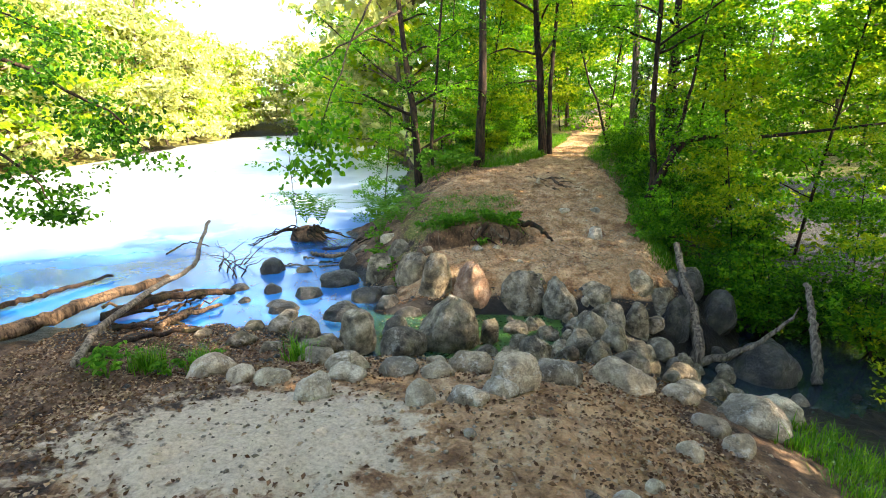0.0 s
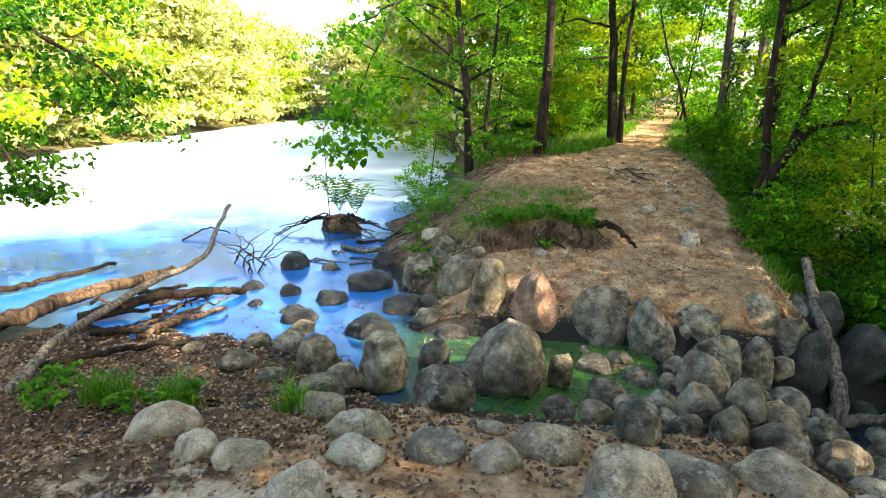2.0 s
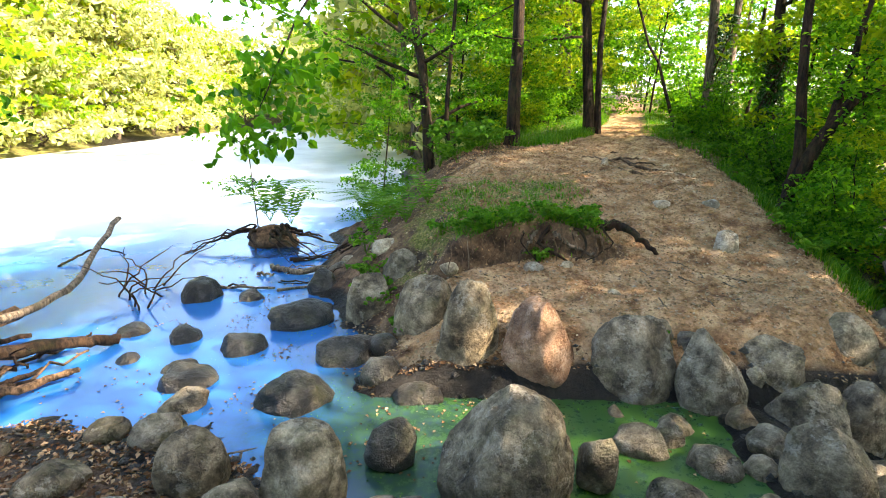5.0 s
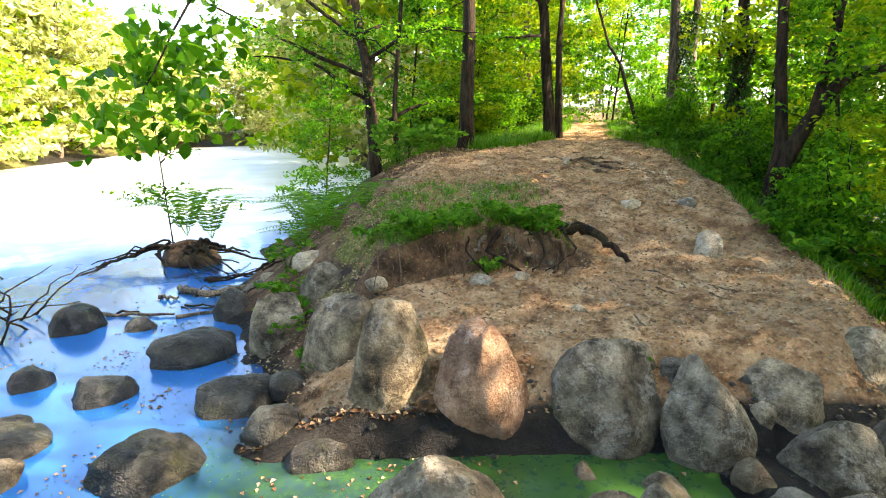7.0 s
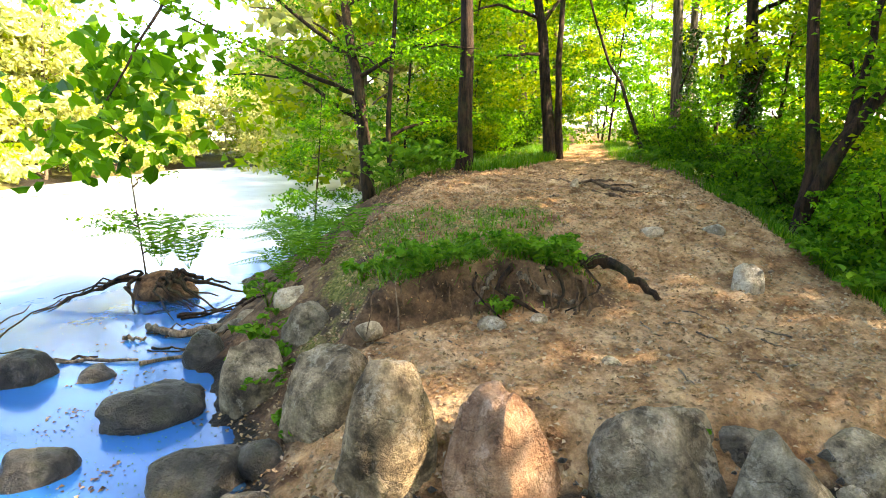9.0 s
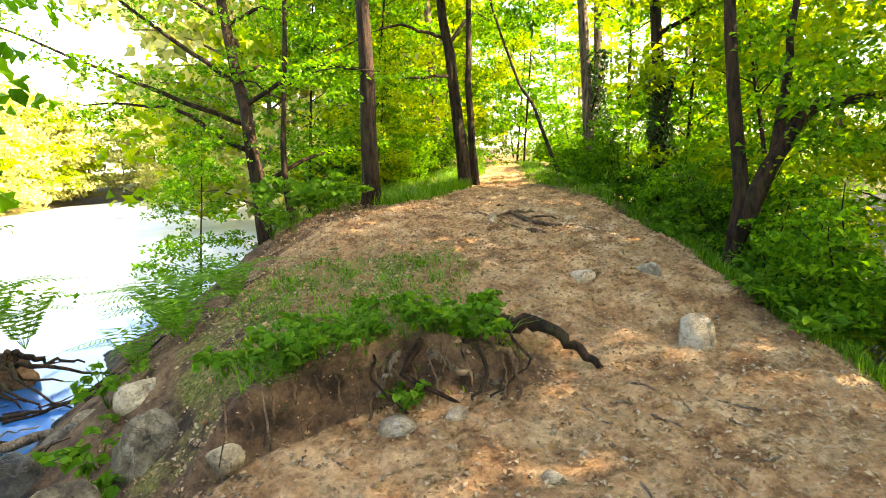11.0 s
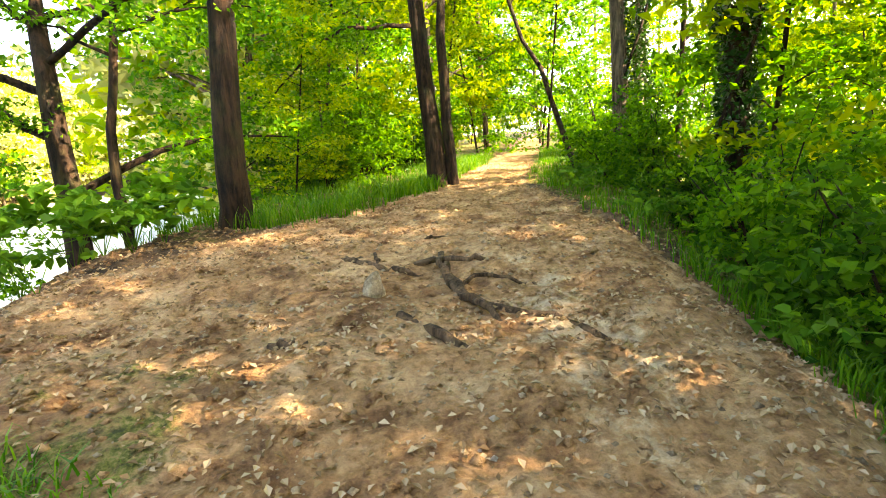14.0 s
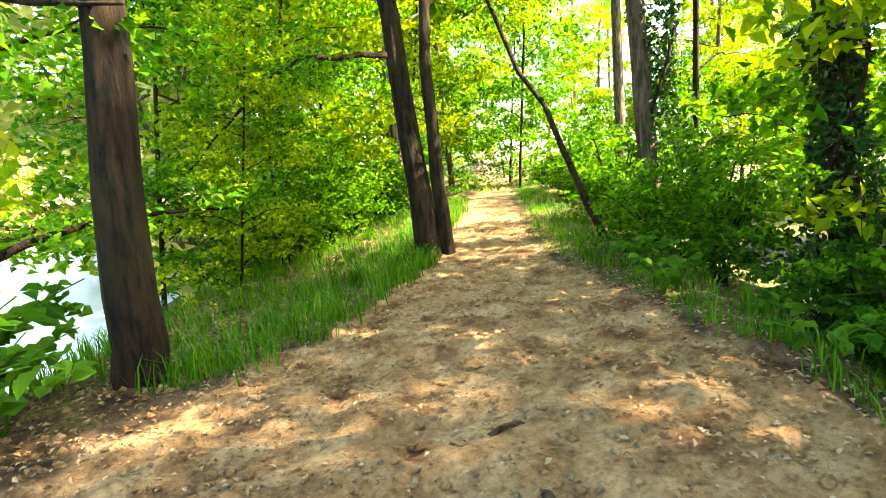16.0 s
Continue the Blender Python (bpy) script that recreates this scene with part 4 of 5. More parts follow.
def tuft_field(spots, per, rad, rng):
    c = np.repeat(np.array(spots), per, 0)
    return c + rng.randn(len(c), 2) * rad


hx = np.stack([-0.5 + 1.9 * gr.rand(190), 9.15 + 1.9 * gr.rand(190)], 1)
hx = hx[hx[:, 1] > 9.02 + 0.22 * (hx[:, 0] - 0.3)]
blades("grass", tuft_field(hx[:, :], 14, 0.05, gr), 0.08, GRASS, 8, "short turf on the washed-out hummock", 0.9)
blades("grass", tuft_field([(q, 9.0 + 0.22 * (q - 0.3) + 0.10 * math.sin(3.1 * q) + 0.10 + 0.1 * gr.rand()) for q in np.linspace(-0.25, 1.35, 30)], 10, 0.035, gr), 0.17, GRASS, 9, "tufts hanging over the washed-out edge", 1.6)
blades("grass", tuft_field([(-2.8, 5.25), (-2.7, 5.15), (-3.3, 5.2), (-3.4, 5.1), (-1.45, 4.75)], 170, 0.07, gr), 0.3, GRASS, 10, "clumps of fresh grass on the littered bank")
blades("grass", tuft_field([(3.3 + 1.2 * gr.rand(), 3.4 + 1.4 * gr.rand()) for _ in range(40)], 40, 0.08, gr), 0.2, GRASS, 12, "grass on the edge of the gully")


def herb(x, y, seed, size=0.3, leaf=0.07, count=60, mat=FERN, label="low leafy herb with bright green leaves"):
    rng = np.random.RandomState(seed)
    root = new("herb")
    root.location = (x, y, height(x, y))
    p = []
    for k in range(7):
        a = rng.rand() * 6.28
        c = curve([(0, 0, -0.02), (0.3 * size * math.cos(a), 0.3 * size * math.sin(a), 0.6 * size), (size * 0.8 * math.cos(a), size * 0.8 * math.sin(a), size * (0.6 + 0.3 * rng.rand()))], 6)
        part("stem", mesh_of("stem", *tube(c, [0.004] * 6, 4, seed), mat), root)
        p.append(sprays(c, rng, 3, count // 21 + 1, size * 0.35, 0.2, 0.4))
    part("foliage", leaf_mesh("foliage", np.concatenate(p), leaf, mat, 0.6, seed, 1.4, True), root)
    return tagged(root, label, "plant", "herbs on the bank")


for k, (x, y, s) in enumerate(((-3.7, 4.9, 0.35), (-3.95, 5.1, 0.35), (-2.6, 5.05, 0.25), (-3.05, 5.0, 0.2), (-1.2, 9.15, 0.3), (-1.35, 9.6, 0.35), (-1.15, 8.8, 0.25), (-1.5, 10.2, 0.35), (0.35, 9.2, 0.2), (0.9, 9.3, 0.22),
                               (1.2, 9.45, 0.2), (-0.1, 9.25, 0.2), (0.6, 9.05, 0.16), (-0.85, 8.25, 0.14), (1.45, 7.66, 0.1), (-4.5, 8.6, 0.45), (-0.1, 13.7, 0.35), (4.0, 11.4, 0.3), (4.3, 12.3, 0.35), (4.2, 13.4, 0.3), (4.0, 10.3, 0.3), (3.9, 9.5, 0.25), (-0.35, 13.25, 0.5), (-0.7, 13.6, 0.5), (0.1, 9.12, 0.14), (-0.25, 9.1, 0.16), (0.7, 9.4, 0.14), (1.3, 9.75, 0.15), (0.0, 9.6, 0.14), (-0.45, 9.4, 0.2), (4.1, 14.6, 0.3), (4.4, 15.3, 0.35), (4.6, 14.0, 0.4), (3.75, 9.9, 0.3), (3.55, 9.2, 0.25), (0.2, 14.1, 0.55), (-0.15, 14.3, 0.85), (-0.45, 13.9, 0.8), (0.1, 13.75, 0.6))):
    herb(x, y, 200 + k, s, 0.05 + 0.11 * s, 150 if s > 0.7 else 60)


lip = np.random.RandomState(44)
for k in range(26):
    x = -0.05 + 1.4 * lip.rand()
    y = 9.0 + 0.22 * (x - 0.3) + 0.10 * math.sin(3.1 * x) + 0.11 + 0.5 * lip.rand() ** 1.5
    herb(x, y, 900 + k, 0.09 + 0.09 * lip.rand(), 0.04 + 0.022 * lip.rand(), 34, GRASS if k % 3 else FERN, "small leafy plant rooted in the overhanging turf")


def fern(x, y, z, seed, fronds=9, reach=0.75, label="green fern with arching fronds on the bank"):
    rng = np.random.RandomState(seed)
    root = new("fern")
    root.location = (x, y, z)
    for k in range(fronds):
        a = 6.28 * k / fronds + rng.rand() * 0.5
        ln = reach * (0.75 + 0.4 * rng.rand())
        c = curve([(0, 0, 0), (0.35 * ln * math.cos(a), 0.35 * ln * math.sin(a), 0.6 * ln), (ln * math.cos(a), ln * math.sin(a), 0.55 * ln)], 22)
        v, f = tube(c, [0.004 * (1 - 0.7 * i / 21) for i in range(22)], 4, k)
        for i in range(3, 22):
            d = Vector(c[min(i + 1, 21)] - c[i - 1]).normalized()
            s = d.cross(Vector((0, 0, 1))).normalized()
            w = 0.17 * ln * math.sin(math.pi * min(1, (i - 1) / 21 + 0.12)) + 0.01
            for sg in (-1, 1):
                b0 = Vector(c[i])
                tip = b0 + s * sg * w + d * w * 0.35 - Vector((0, 0, w * 0.2))
                o = len(v)
                h = ln * 0.014
                v += [tuple(b0 - d * h), tuple((b0 + tip) / 2 + d * h * 1.2), tuple(tip), tuple((b0 + tip) / 2 - d * h * 1.2)]
                f += [(o, o + 3, o + 2), (o, o + 2, o + 1)]
        part("frond", mesh_of("frond", v, f, FERN, False), root)
    return tagged(root, label, "fern", "ferns on the bank")


for k, (x, y, r) in enumerate(((-1.35, 11.3, 0.8), (-1.6, 12.1, 0.85), (-1.75, 13.2, 0.8), (-1.5, 10.8, 0.6), (-0.75, 11.2, 0.6), (-1.0, 10.5, 0.6), (-1.9, 12.6, 0.8))):
    fern(x, y, max(height(x, y), WATER), 300 + k, 10, r)
fern(-3.6, 12.35, 0.26, 310, 10, 1.1, "feathery fern growing on an upturned root plate")
fern(-3.25, 12.4, 0.2, 311, 10, 1.0, "feathery fern growing on an upturned root plate")


def litter(name, n, box_, size, seed, label, test, mat=LITTER):
    rng = np.random.RandomState(seed)
    x = box_[0] + (box_[1] - box_[0]) * rng.rand(n)
    y = box_[2] + (box_[3] - box_[2]) * rng.rand(n)
    ok = test(x, y, rng.rand(n)) & ~((y > 5.6) & (y < 7.45) & (x > -0.9)) & ~((y > 9.1) & (y < 11.3) & (x < 1.3) & (rng.rand(n) < 0.7)) & (ground(x, y) > WATER - 0.02)
    x, y = x[ok], y[ok]
    p = np.stack([x, y, rough_ground(x, y) + 0.008 + 0.006 * rng.rand(len(x))], 1)
    return tagged(new(name, leaf_mesh(name, p, size, mat, 0.72, seed, 1.6)), label, "leaf litter", kind="stuff")


def off_path(x, y, r):
    d = np.abs(x - path_x(y)) / prof(y, -2, 2.0, 4, 1.2, 8, 1.6, 10, 1.0, 14, 0.9, 20, 0.6)
    sandy = np.exp(-((x + 1.2) / 1.3) ** 2 - ((y - 2.8) / 1.0) ** 2)
    return r < (0.38 + 0.62 * step(0.5, 1.15, d)) * (1 - 0.95 * np.clip(1.4 * sandy, 0, 1))


litter("leaf_litter", 42000, (-5.5, 2.6, 1.5, 7.6), 0.043, 21, "brown fallen leaves strewn over the near bank", off_path)
litter("leaf_litter", 15000, (-1.5, 4.4, 7.4, 12), 0.034, 22, "dry leaf scraps scattered on the trodden earth", lambda x, y, r: r < 0.8, LITTER_DRY)
litter("leaf_litter", 24000, (-0.8, 5.5, 11, 22), 0.031, 23, "dry brown leaves along the path", off_path, LITTER_DRY)


def crumbs(name, n, box_, size, seed, mat, label):
    """Small stones and clods, one mesh."""
    rng = np.random.RandomState(seed)
    oct_ = np.array([(1, 0, 0), (0, 1, 0), (-1, 0, 0), (0, -1, 0), (0, 0, 0.7), (0, 0, -0.7)], float)
    tri_ = np.array([(0, 1, 4), (1, 2, 4), (2, 3, 4), (3, 0, 4), (1, 0, 5), (2, 1, 5), (3, 2, 5), (0, 3, 5)])
    x = box_[0] + (box_[1] - box_[0]) * rng.rand(n)
    y = box_[2] + (box_[3] - box_[2]) * rng.rand(n)
    ok = ground(x, y) > WATER - 0.05
    x, y = x[ok], y[ok]
    m = len(x)
    s = size * (0.35 + rng.rand(m) ** 3 * 1.4)
    a = rng.rand(m) * 6.28
    j = oct_[None] * (0.7 + 0.6 * rng.rand(m, 6, 1)) * s[:, None, None]
    r = np.stack([j[..., 0] * np.cos(a)[:, None] - j[..., 1] * np.sin(a)[:, None], j[..., 0] * np.sin(a)[:, None] + j[..., 1] * np.cos(a)[:, None], j[..., 2]], -1)
    v = r + np.stack([x, y, rough_ground(x, y) + s * 0.2], 1)[:, None]
    f = (np.arange(m)[:, None, None] * 6 + tri_[None]).reshape(-1, 3)
    return tagged(new(name, mesh_of(name, v.reshape(-1, 3), f, mat)), label, "pebbles", kind="stuff")


crumbs("pebbles", 2600, (-2.6, 3.2, 1.0, 5.2), 0.014, 31, CHIP, "small pebbles and clods in the sandy soil")
crumbs("pebbles", 3200, (-0.8, 3.6, 7.6, 14), 0.013, 32, CHIP, "small pebbles and clods on the path")
clods = crumbs("clods", 6000, (-0.6, 4.0, 7.6, 16), 0.02, 33, SOIL, "crumbled clods of dry earth on the path")
attr(clods.data, "bare", [1.0] * len(clods.data.vertices))
crumbs("pebbles", 1500, (-3.4, 3.2, 4.6, 7.6), 0.03, 34, ROCK_WET, "dark gravel between the creek stones")


# ---- roots, logs and dead branches ----
def limb_thing(name, pts, r0, r1, mat, seed, label, category, n=22, wob=0.012, group=""):
    c = curve(pts, n, wob, seed)
    return tagged(new(name, mesh_of(name, *tube(c, [r0 + (r1 - r0) * i / (n - 1) for i in range(n)], 9, seed, 0.10), mat)), label, category, group)


def ground_root(pts, r0, r1, seed, label="gnarled bare root crossing the trodden path", lift=0.004):
    limb_thing("root", [(x, y, float(ground(x, y)) + (lift if 0 < k < len(pts) - 1 else -0.05)) for k, (x, y) in enumerate(pts)], r0 * 0.75, r1 * 0.7, LOGWOOD, seed, label, "root", 18, 0.012, "roots across the path")


ground_root([(2.47, 13.0), (2.46, 12.64), (2.5, 12.2), (2.58, 11.8), (2.75, 11.5)], 0.03, 0.022, 171)
ground_root([(2.47, 12.75), (2.7, 12.6), (2.95, 12.62), (3.2, 12.5)], 0.024, 0.012, 172)
ground_root([(2.5, 12.2), (2.62, 12.3), (2.83, 12.18), (3.0, 12.03)], 0.02, 0.01, 173)
ground_root([(1.84, 13.06), (2.0, 13.08), (2.06, 12.75), (2.05, 12.43)], 0.028, 0.015, 174)
ground_root([(2.05, 13.25), (2.3, 13.2), (2.55, 13.28), (2.8, 13.2)], 0.022, 0.012, 175)
ground_root([(1.70, 13.15), (1.85, 12.85), (2.13, 12.54), (2.4, 12.47)], 0.045, 0.02, 71)
ground_root([(2.15, 11.85), (2.2, 11.77), (2.39, 11.5), (2.49, 11.28), (2.62, 11.22)], 0.04, 0.03, 72)
ground_root([(2.49, 11.26), (2.6, 11.33), (2.73, 11.43)], 0.045, 0.03, 73)
ground_root([(2.53, 12.98), (2.46, 12.34), (2.58, 11.89), (2.92, 11.61), (3.1, 11.3)], 0.04, 0.022, 74)
ground_root([(1.55, 11.7), (1.68, 11.62), (1.85, 11.59)], 0.03, 0.015, 75)
ground_root([(2.1, 12.75), (2.6, 12.65), (3.1, 12.5)], 0.03, 0.02, 76)
ground_root([(2.8, 10.5), (2.96, 10.36), (3.15, 10.34)], 0.035, 0.02, 77, "thick root stub at the path edge", 0.0)
limb_thing("root", [(1.15, 9.5, 0.78), (1.4, 9.52, 0.82), (1.62, 9.5, 0.80), (1.8, 9.32, 0.68), (1.95, 9.2, 0.53)], 0.075, 0.02, BARK, 78, "dark root arching out of the washed-out bank", "root")
limb_thing("root", [(0.75, 10.1, 0.92), (1.0, 9.75, 0.9), (1.12, 9.5, 0.84), (1.3, 9.32, 0.62), (1.42, 9.14, 0.5)], 0.04, 0.02, LOGWOOD, 79, "twisted root exposed on the washed-out bank", "root", group="roots in the bank")
limb_thing("root", [(0.7, 9.36, 0.86), (0.85, 9.22, 0.74), (1.05, 9.17, 0.62), (1.25, 9.15, 0.56)], 0.03, 0.015, DEADWOOD, 80, "twisted root exposed on the washed-out bank", "root", group="roots in the bank")
limb_thing("root", [(0.68, 9.42, 0.9), (0.58, 9.2, 0.78), (0.46, 9.1, 0.6)], 0.025, 0.012, DEADWOOD, 81, "thin pale root hanging from the turf", "root", group="roots in the bank")
limb_thing("root", [(1.3, 9.3, 0.75), (1.27, 9.15, 0.6), (1.18, 8.98, 0.47)], 0.022, 0.012, LOGWOOD, 82, "thin root reaching down to the path", "root", group="roots in the bank")
for k in range(7):
    x = 0.45 + 0.9 * k / 6
    yf = 9.0 + 0.22 * (x - 0.3) + 0.10 * math.sin(3.1 * x)
    w1, w2 = 0.14 * math.sin(5.3 * k), 0.2 * math.sin(3.7 * k + 1)
    limb_thing("root", [(x - 0.5 * w1, yf + 0.3, 0.86), (x, yf + 0.08, 0.83), (x + w1, yf - 0.03, 0.68), (x + w2, yf - 0.1, 0.52), (x + 1.3 * w2, yf - 0.2, 0.40)], 0.011 + 0.011 * (k % 3), 0.005, LOGWOOD if k % 2 else BARK, 350 + k, "crooked root bared in the washed-out bank", "root", 16, 0.012, "roots in the bank")
for k in range(16):
    x = -0.35 + 1.7 * k / 15
    yf = 9.0 + 0.22 * (x - 0.3) + 0.10 * math.sin(3.1 * x)
    limb_thing("rootlet", [(x, yf + 0.1, 0.80), (x + 0.03, yf - 0.02, 0.68), (x + 0.05 * math.sin(9 * k), yf - 0.07, 0.52)], 0.008, 0.003, LOGWOOD, 400 + k, "thin rootlet hanging from the undercut turf", "root", 8, 0.01, "rootlets in the bank")

limb_thing("log", [(-6.2, 5.3, 0.12), (-5.62, 6.6, 0.1), (-5.62, 7.21, 0.08), (-5.06, 8.64, 0.02)], 0.12, 0.08, LOGWOOD, 83, "thick fallen log with peeling bark on the pond edge", "log")
limb_thing("branch", [(-4.05, 4.9, 0.22), (-4.35, 5.9, 0.28), (-4.72, 7.87, 0.2), (-4.78, 9.0, 0.12), (-5.1, 10.0, 0.32), (-5.35, 10.9, 0.62)], 0.05, 0.035, DEADWOOD, 84, "long pale dead branch reaching over the water", "branch")
limb_thing("branch", [(-7.4, 7.2, -0.08), (-7.0, 7.87, -0.06), (-6.46, 9.13, -0.08)], 0.06, 0.03, BARK, 85, "dark waterlogged branch lying in the pond", "branch")
limb_thing("branch", [(-4.9, 6.6, 0.1), (-4.4, 7.4, 0.12), (-3.95, 8.0, -0.02), (-3.7, 8.3, -0.1)], 0.07, 0.05, BARK, 86, "short dark log end on the muddy shore", "branch")
limb_thing("branch", [(-4.4, 5.4, 0.14), (-3.9, 5.9, 0.1), (-3.4, 6.4, 0.0)], 0.04, 0.03, BARK, 87, "dark branch among fallen leaves", "branch")
limb_thing("branch", [(-6.4, 10.9, -0.14), (-6.1, 11.4, 0.02), (-5.6, 11.3, -0.05)], 0.02, 0.012, BARK, 88, "curved thin twig standing in the pond", "branch")
for k in range(12):
    a = WILD.rand() * 6.28
    x, y = -4.4 + WILD.randn() * 0.35, 9.6 + WILD.randn() * 0.5
    limb_thing("twig", [(x, y, -0.2), (x + 0.3 * math.cos(a), y + 0.3 * math.sin(a), 0.12), (x + 0.75 * math.cos(a + 0.4), y + 0.75 * math.sin(a + 0.4), 0.2 + 0.2 * WILD.rand())], 0.013, 0.004, BARK, 420 + k, "thin bare twig standing in the water", "twig", 9, 0.015, "twigs in the water")

drift = np.random.RandomState(61)
for k in range(16):
    x, y = -5.4 + 1.6 * drift.rand(), 6.6 + 1.7 * drift.rand()
    a, ln, r = math.radians(20 + 70 * drift.rand()), 0.35 + 0.8 * drift.rand(), 0.018 + 0.035 * drift.rand()
    q = [(x + ln * u * math.cos(a), y + ln * u * math.sin(a)) for u in (-0.5, 0.0, 0.5)]
    limb_thing("branch", [(u, v, max(height(u, v), WATER) + r * (0.8 + 1.2 * drift.rand())) for u, v in q], r, r * 0.5, BARK if k % 3 else LOGWOOD, 440 + k, "short broken branch in the driftwood at the pond edge", "branch", 9, 0.02, "driftwood at the pond edge")
for k in range(22):
    x, y = -3.4 + 1.7 * drift.rand(), 9.9 + 2.2 * drift.rand()
    a, ln, r = math.radians(-30 + 80 * drift.rand()), 0.25 + 0.6 * drift.rand(), 0.008 + 0.018 * drift.rand()
    q = [(x + ln * u * math.cos(a), y + ln * u * math.sin(a)) for u in (-0.5, 0.0, 0.5)]
    limb_thing("stick", [(u, v, max(height(u, v), WATER) + r * 1.2) for u, v in q], r, r * 0.5, BARK if k % 4 else DEADWOOD, 470 + k, "dark waterlogged stick on the muddy shore", "stick", 8, 0.015, "sticks on the muddy shore")

# specks and scraps afloat between the stones
for seed_, n_, sz, mat_, lab in ((71, 2600, 0.03, LITTER, "dark leaf scraps floating on the shallow pond"), (72, 2200, 0.014, GRASS, "green duckweed specks floating between the stones")):
    rr_ = np.random.RandomState(seed_)
    fx = -1.2 + 1.3 * rr_.randn(n_)
    fy = 8.2 + 1.0 * rr_.randn(n_) - 0.35 * (fx + 1.2)
    keep = (ground(fx, fy) < WATER - 0.01) & (fx < 1.6) & (lattice(2.6 * fx, 2.6 * fy, seed_) > -0.1)
    tagged(new("floating_debris", leaf_mesh("floating_debris", np.stack([fx, fy, np.full(n_, WATER + 0.004)], 1)[keep], sz, mat_, 0.97, seed_, 1.3)), lab, "debris", kind="stuff")

# upturned root plate with ferns at the water's edge
stump = new("root_plate")
stump.location = (-3.55, 12.25, -0.12)
me_ = cut_rock(0.95, 0.5, 0.36, 901, 4, 9)
me_.materials.append(SOIL)
part("earth_clump", me_, stump, "dark peaty clump of earth and moss").location = (0, 0, 0.12)
sr = np.random.RandomState(19)
for k in range(15):
    a = math.radians(175 + 130 * sr.rand()) if k < 11 else math.radians(-30 + 50 * sr.rand())
    ln, x0 = 0.6 + 0.8 * sr.rand(), -0.35 + 0.7 * sr.rand()
    q = [(x0, 0.1, 0.2 + 0.14 * sr.rand()), (x0 + 0.45 * ln * math.cos(a), 0.45 * ln * math.sin(a), 0.16 + 0.1 * sr.rand()), (x0 + ln * math.cos(a + 0.3), ln * math.sin(a + 0.3), -0.03 + 0.12 * sr.rand())]
    r = 0.016 + 0.026 * sr.rand()
    part("root", mesh_of("root", *tube(curve(q, 12, 0.02, k), [r * (1 - 0.75 * i / 11) for i in range(12)], 7, k, 0.12), BARK), stump)
tagged(stump, "dark upturned root plate with long roots in the pond", "stump")
limb_thing("branch", [(-1.9, 10.9, -0.08), (-2.6, 10.6, -0.1), (-3.1, 10.9, -0.12)], 0.045, 0.035, DEADWOOD, 89, "short grey log on the muddy shore", "branch")

# slim sapling standing at the root plate
tree((-3.85, 12.4, 0.05), (-3.95, 12.5, 2.4), 0.016, 90, 9, "slim sapling with sparse leaves at the water's edge", 0.75, 0.2, 0.085, 5, 7, LEAF, BARK, name="sapling", wide=0.4)

# forked dead branch standing in the gully
dead = new("dead_branch")
dead.location = (3.9, 7.25, -0.9)
part("stem", mesh_of("stem", *tube(curve([(0, 0, -0.1), (0.02, 0.1, 0.35), (0.03, 0.5, 0.75), (0.02, 1.0, 1.15), (0.06, 1.4, 1.55)], 18, 0.02, 5), [0.10 - 0.05 * i / 17 for i in range(18)], 10, 5, 0.1, 0.5), DEADWOOD), dead)
part("arm", mesh_of("arm", *tube(curve([(-0.45, -0.1, -0.02), (0.1, -0.05, 0.05), (0.6, -0.3, 0.4), (1.05, -0.5, 0.95)], 16, 0.02, 6), [0.09 - 0.07 * i / 15 for i in range(16)], 9, 6, 0.1), DEADWOOD), dead)
part("snag", mesh_of("snag", *tube(curve([(1.0, -0.47, 0.88), (1.06, -0.5, 1.1)], 4), [0.02, 0.015, 0.01, 0.004], 6, 7), DEADWOOD), dead)
tagged(dead, "pale forked dead branch leaning out of the creek", "branch")
limb_thing("branch", [(5.3, 6.6, -0.9), (5.35, 6.9, -0.3), (5.5, 7.5, 0.3)], 0.07, 0.04, DEADWOOD, 91, "grey dead stem leaning in the gully", "branch")
limb_thing("branch", [(4.1, 9.6, 0.55), (4.6, 9.6, 0.4), (5.3, 9.3, 0.1)], 0.03, 0.015, BARK, 92, "dark fallen branch below the forked tree", "branch")


# ---- boughs hanging into the view over the pond ----
def bough(pts, r, seed, leaf, count, per, wide, mat, label, start=0.3):
    rng = np.random.RandomState(seed)
    root = new("bough")
    c = curve(pts, 16, 0.02, seed)
    part("stem", mesh_of("stem", *tube(c, [r * (1 - 0.85 * i / 15) for i in range(16)], 7, seed), BARK), root)
    part("foliage", leaf_mesh("foliage", sprays(c, rng, count, per, wide, 0.25, start), leaf, mat, 0.35, seed, 1.45, True, 0.5), root)
    return tagged(root, label, "branch", "boughs over the pond")


bough([(-1.6, 14.6, 6.5), (-2.0, 12.4, 4.9), (-2.4, 10.4, 3.0), (-2.6, 9.7, 2.0)], 0.03, 501, 0.15, 46, 9, 0.85, LEAF, "leafy bough hanging low over the pond", 0.6)
bough([(-1.4, 14.9, 5.5), (-2.6, 12.9, 4.4), (-3.2, 11.2, 3.6)], 0.035, 502, 0.13, 22, 9, 0.7, LEAF, "leafy bough hanging low over the pond", 0.35)
# these three boughs carry their shade against the sky in the darker leaf colour
bough([(-9.5, 4.0, 5.0), (-7.0, 6.5, 4.2), (-5.2, 7.6, 3.1), (-4.5, 7.7, 2.4)], 0.05, 503, 0.085, 60, 26, 0.7, LEAF_SHADE, "drooping leafy bough reaching in over the pond", 0.35)
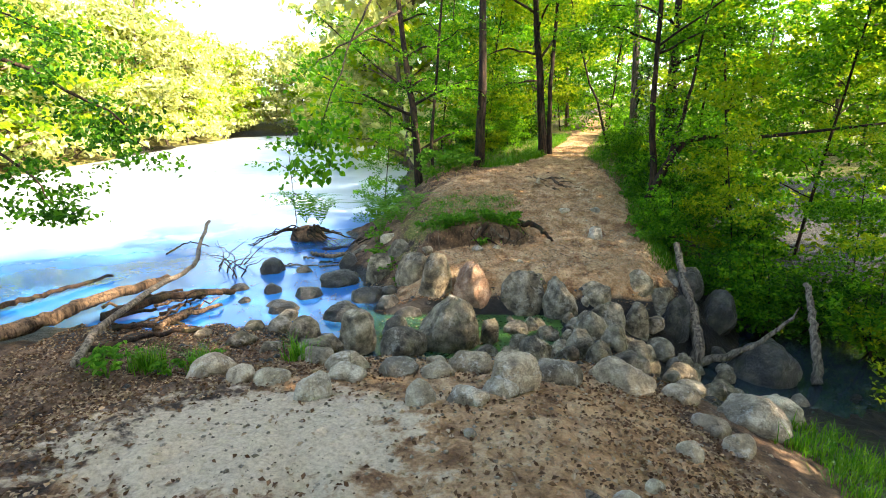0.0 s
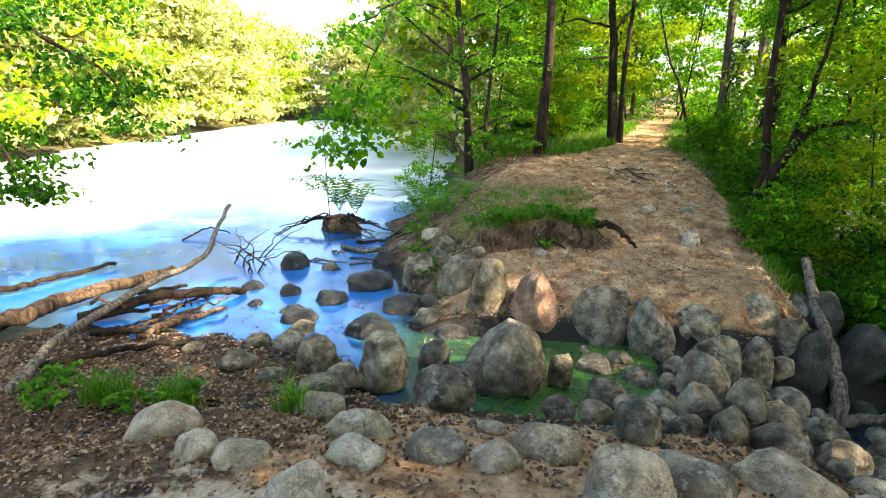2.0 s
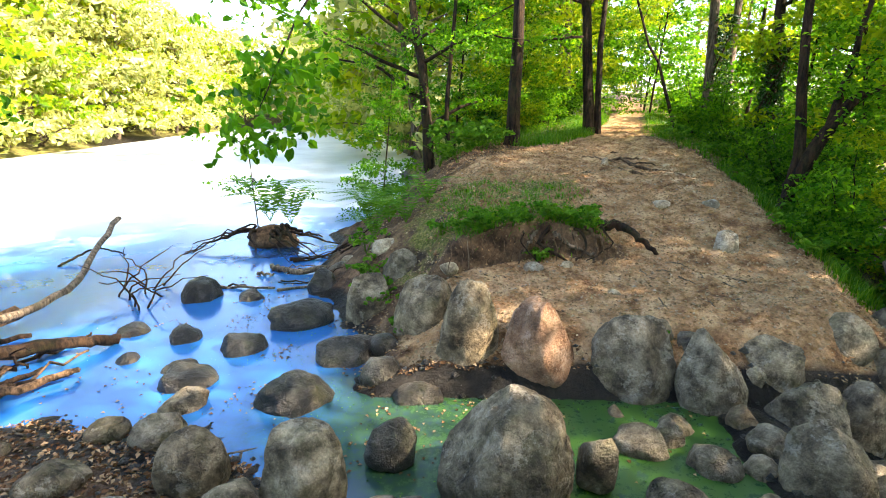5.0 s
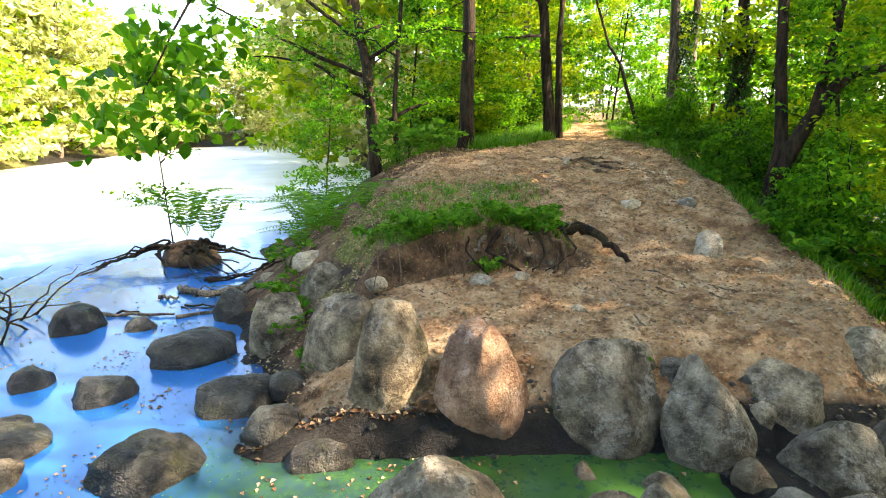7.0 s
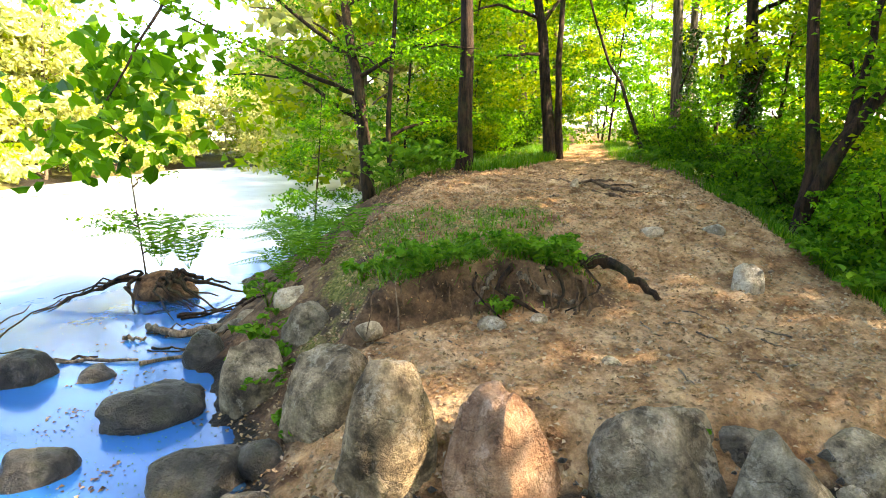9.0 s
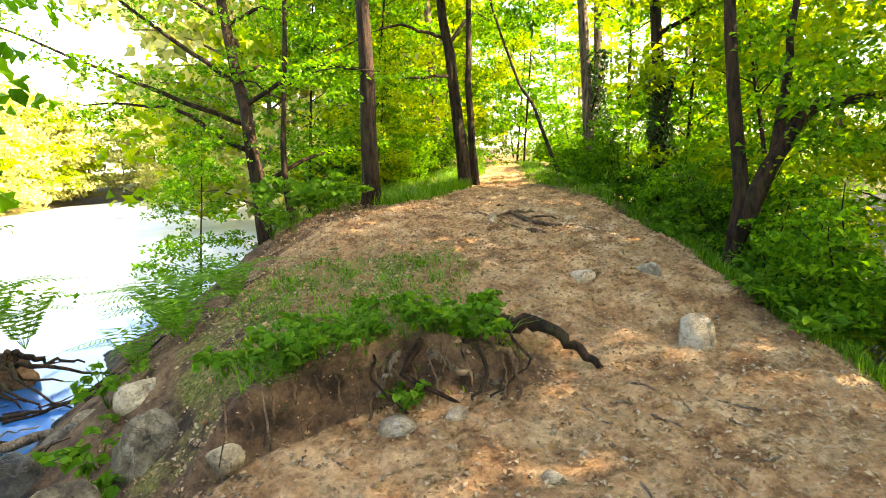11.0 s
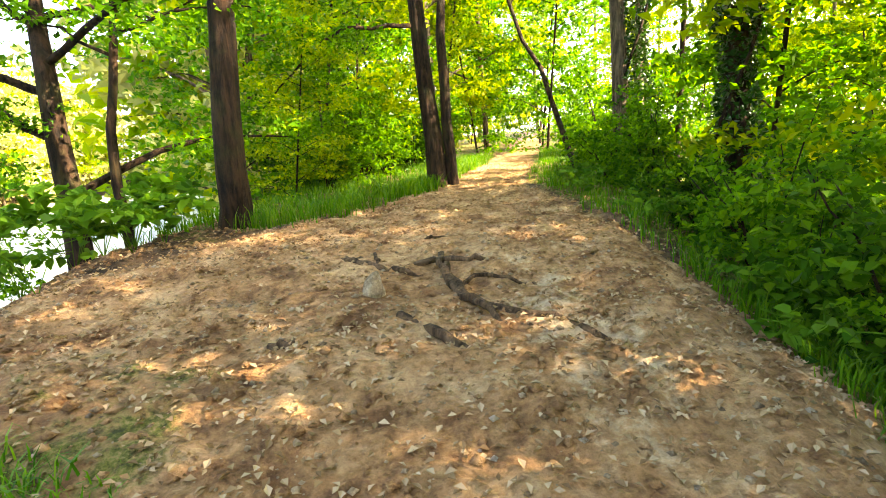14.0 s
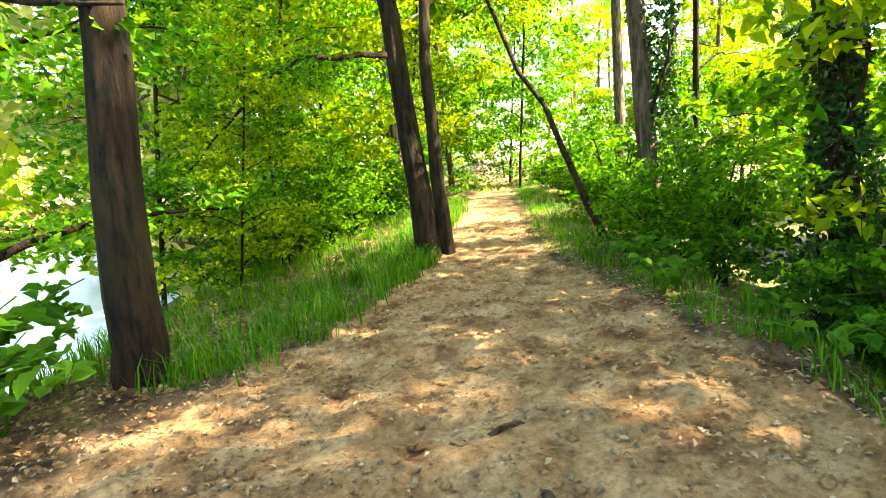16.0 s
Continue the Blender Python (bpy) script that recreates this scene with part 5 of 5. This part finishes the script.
bough([(-9.5, 4.0, 4.2), (-7.4, 6.2, 3.4), (-5.7, 6.7, 2.2), (-5.4, 6.7, 1.7)], 0.04, 504, 0.085, 40, 24, 0.6, LEAF_SHADE, "drooping leafy bough reaching in over the pond", 0.4)
bough([(-10, 4.0, 6.0), (-8.0, 8.0, 4.9), (-6.8, 10.0, 4.2)], 0.05, 505, 0.085, 64, 28, 0.9, LEAF_SHADE, "drooping leafy bough reaching in over the pond", 0.3)
tree((-9.8, 3.6, 0.3), (-9.4, 4.2, 11), 0.22, 506, 14, "large leafy tree on the near pond bank", 3.2, 0.35, 0.12, 18, 24)


# weathered root stubs in the sandy foreground
limb_thing("root", [(0.95, 1.75, 0.78), (1.05, 2.05, 0.83), (1.0, 2.35, 0.72)], 0.07, 0.03, DEADWOOD, 601, "weathered grey root stub in the sandy ground", "root", group="stubs in the sand")
limb_thing("root", [(0.7, 1.6, 0.80), (0.78, 2.0, 0.84), (0.72, 2.3, 0.74)], 0.06, 0.04, DEADWOOD, 602, "weathered grey root stub in the sandy ground", "root", group="stubs in the sand")
limb_thing("root", [(-0.75, 1.7, 0.80), (-0.72, 1.95, 0.86), (-0.8, 2.15, 0.76)], 0.04, 0.02, DEADWOOD, 603, "weathered grey root stub in the sandy ground", "root", group="stubs in the sand")
for k, (x, y, w) in enumerate(((1.25, 2.3, 0.2), (1.5, 2.55, 0.14), (2.0, 3.2, 0.26), (0.35, 2.9, 0.12), (-1.7, 3.9, 0.3), (-1.95, 4.15, 0.2), (2.6, 3.6, 0.3), (-0.6, 8.5, 0.34), (-0.35, 8.8, 0.22), (0.55, 8.9, 0.22), (0.9, 8.9, 0.14))):
    rock(x, y, height(x, y), w, w * 0.8, w * 0.5, 37 * k, 700 + k, RIM_STONE)

# sticks and bark shreds on the littered bank
for k in range(26):
    x, y = -4.6 + 3.2 * WILD.rand(), 4.6 + 2.3 * WILD.rand()
    a, ln = WILD.rand() * 6.28, 0.18 + 0.4 * WILD.rand()
    q = [(x + ln * s * math.cos(a), y + ln * s * math.sin(a)) for s in (-0.5, 0.0, 0.5)]
    limb_thing("stick", [(u, v, height(u, v) + 0.012) for u, v in q], 0.012, 0.005, DEADWOOD if k % 3 else BARK, 640 + k, "small dead stick lying among fallen leaves", "stick", 8, 0.012, "sticks on the bank")
for k in range(16):
    x, y = -0.6 + 3.6 * WILD.rand(), 7.9 + 1.1 * WILD.rand()
    a, ln = WILD.rand() * 6.28, 0.08 + 0.14 * WILD.rand()
    q = [(x + ln * s * math.cos(a), y + ln * s * math.sin(a)) for s in (-0.5, 0.0, 0.5)]
    limb_thing("stick", [(u, v, height(u, v) + 0.006) for u, v in q], 0.007, 0.004, DEADWOOD, 680 + k, "thin twig lying on the trodden earth", "stick", 6, 0.005, "twigs on the path")
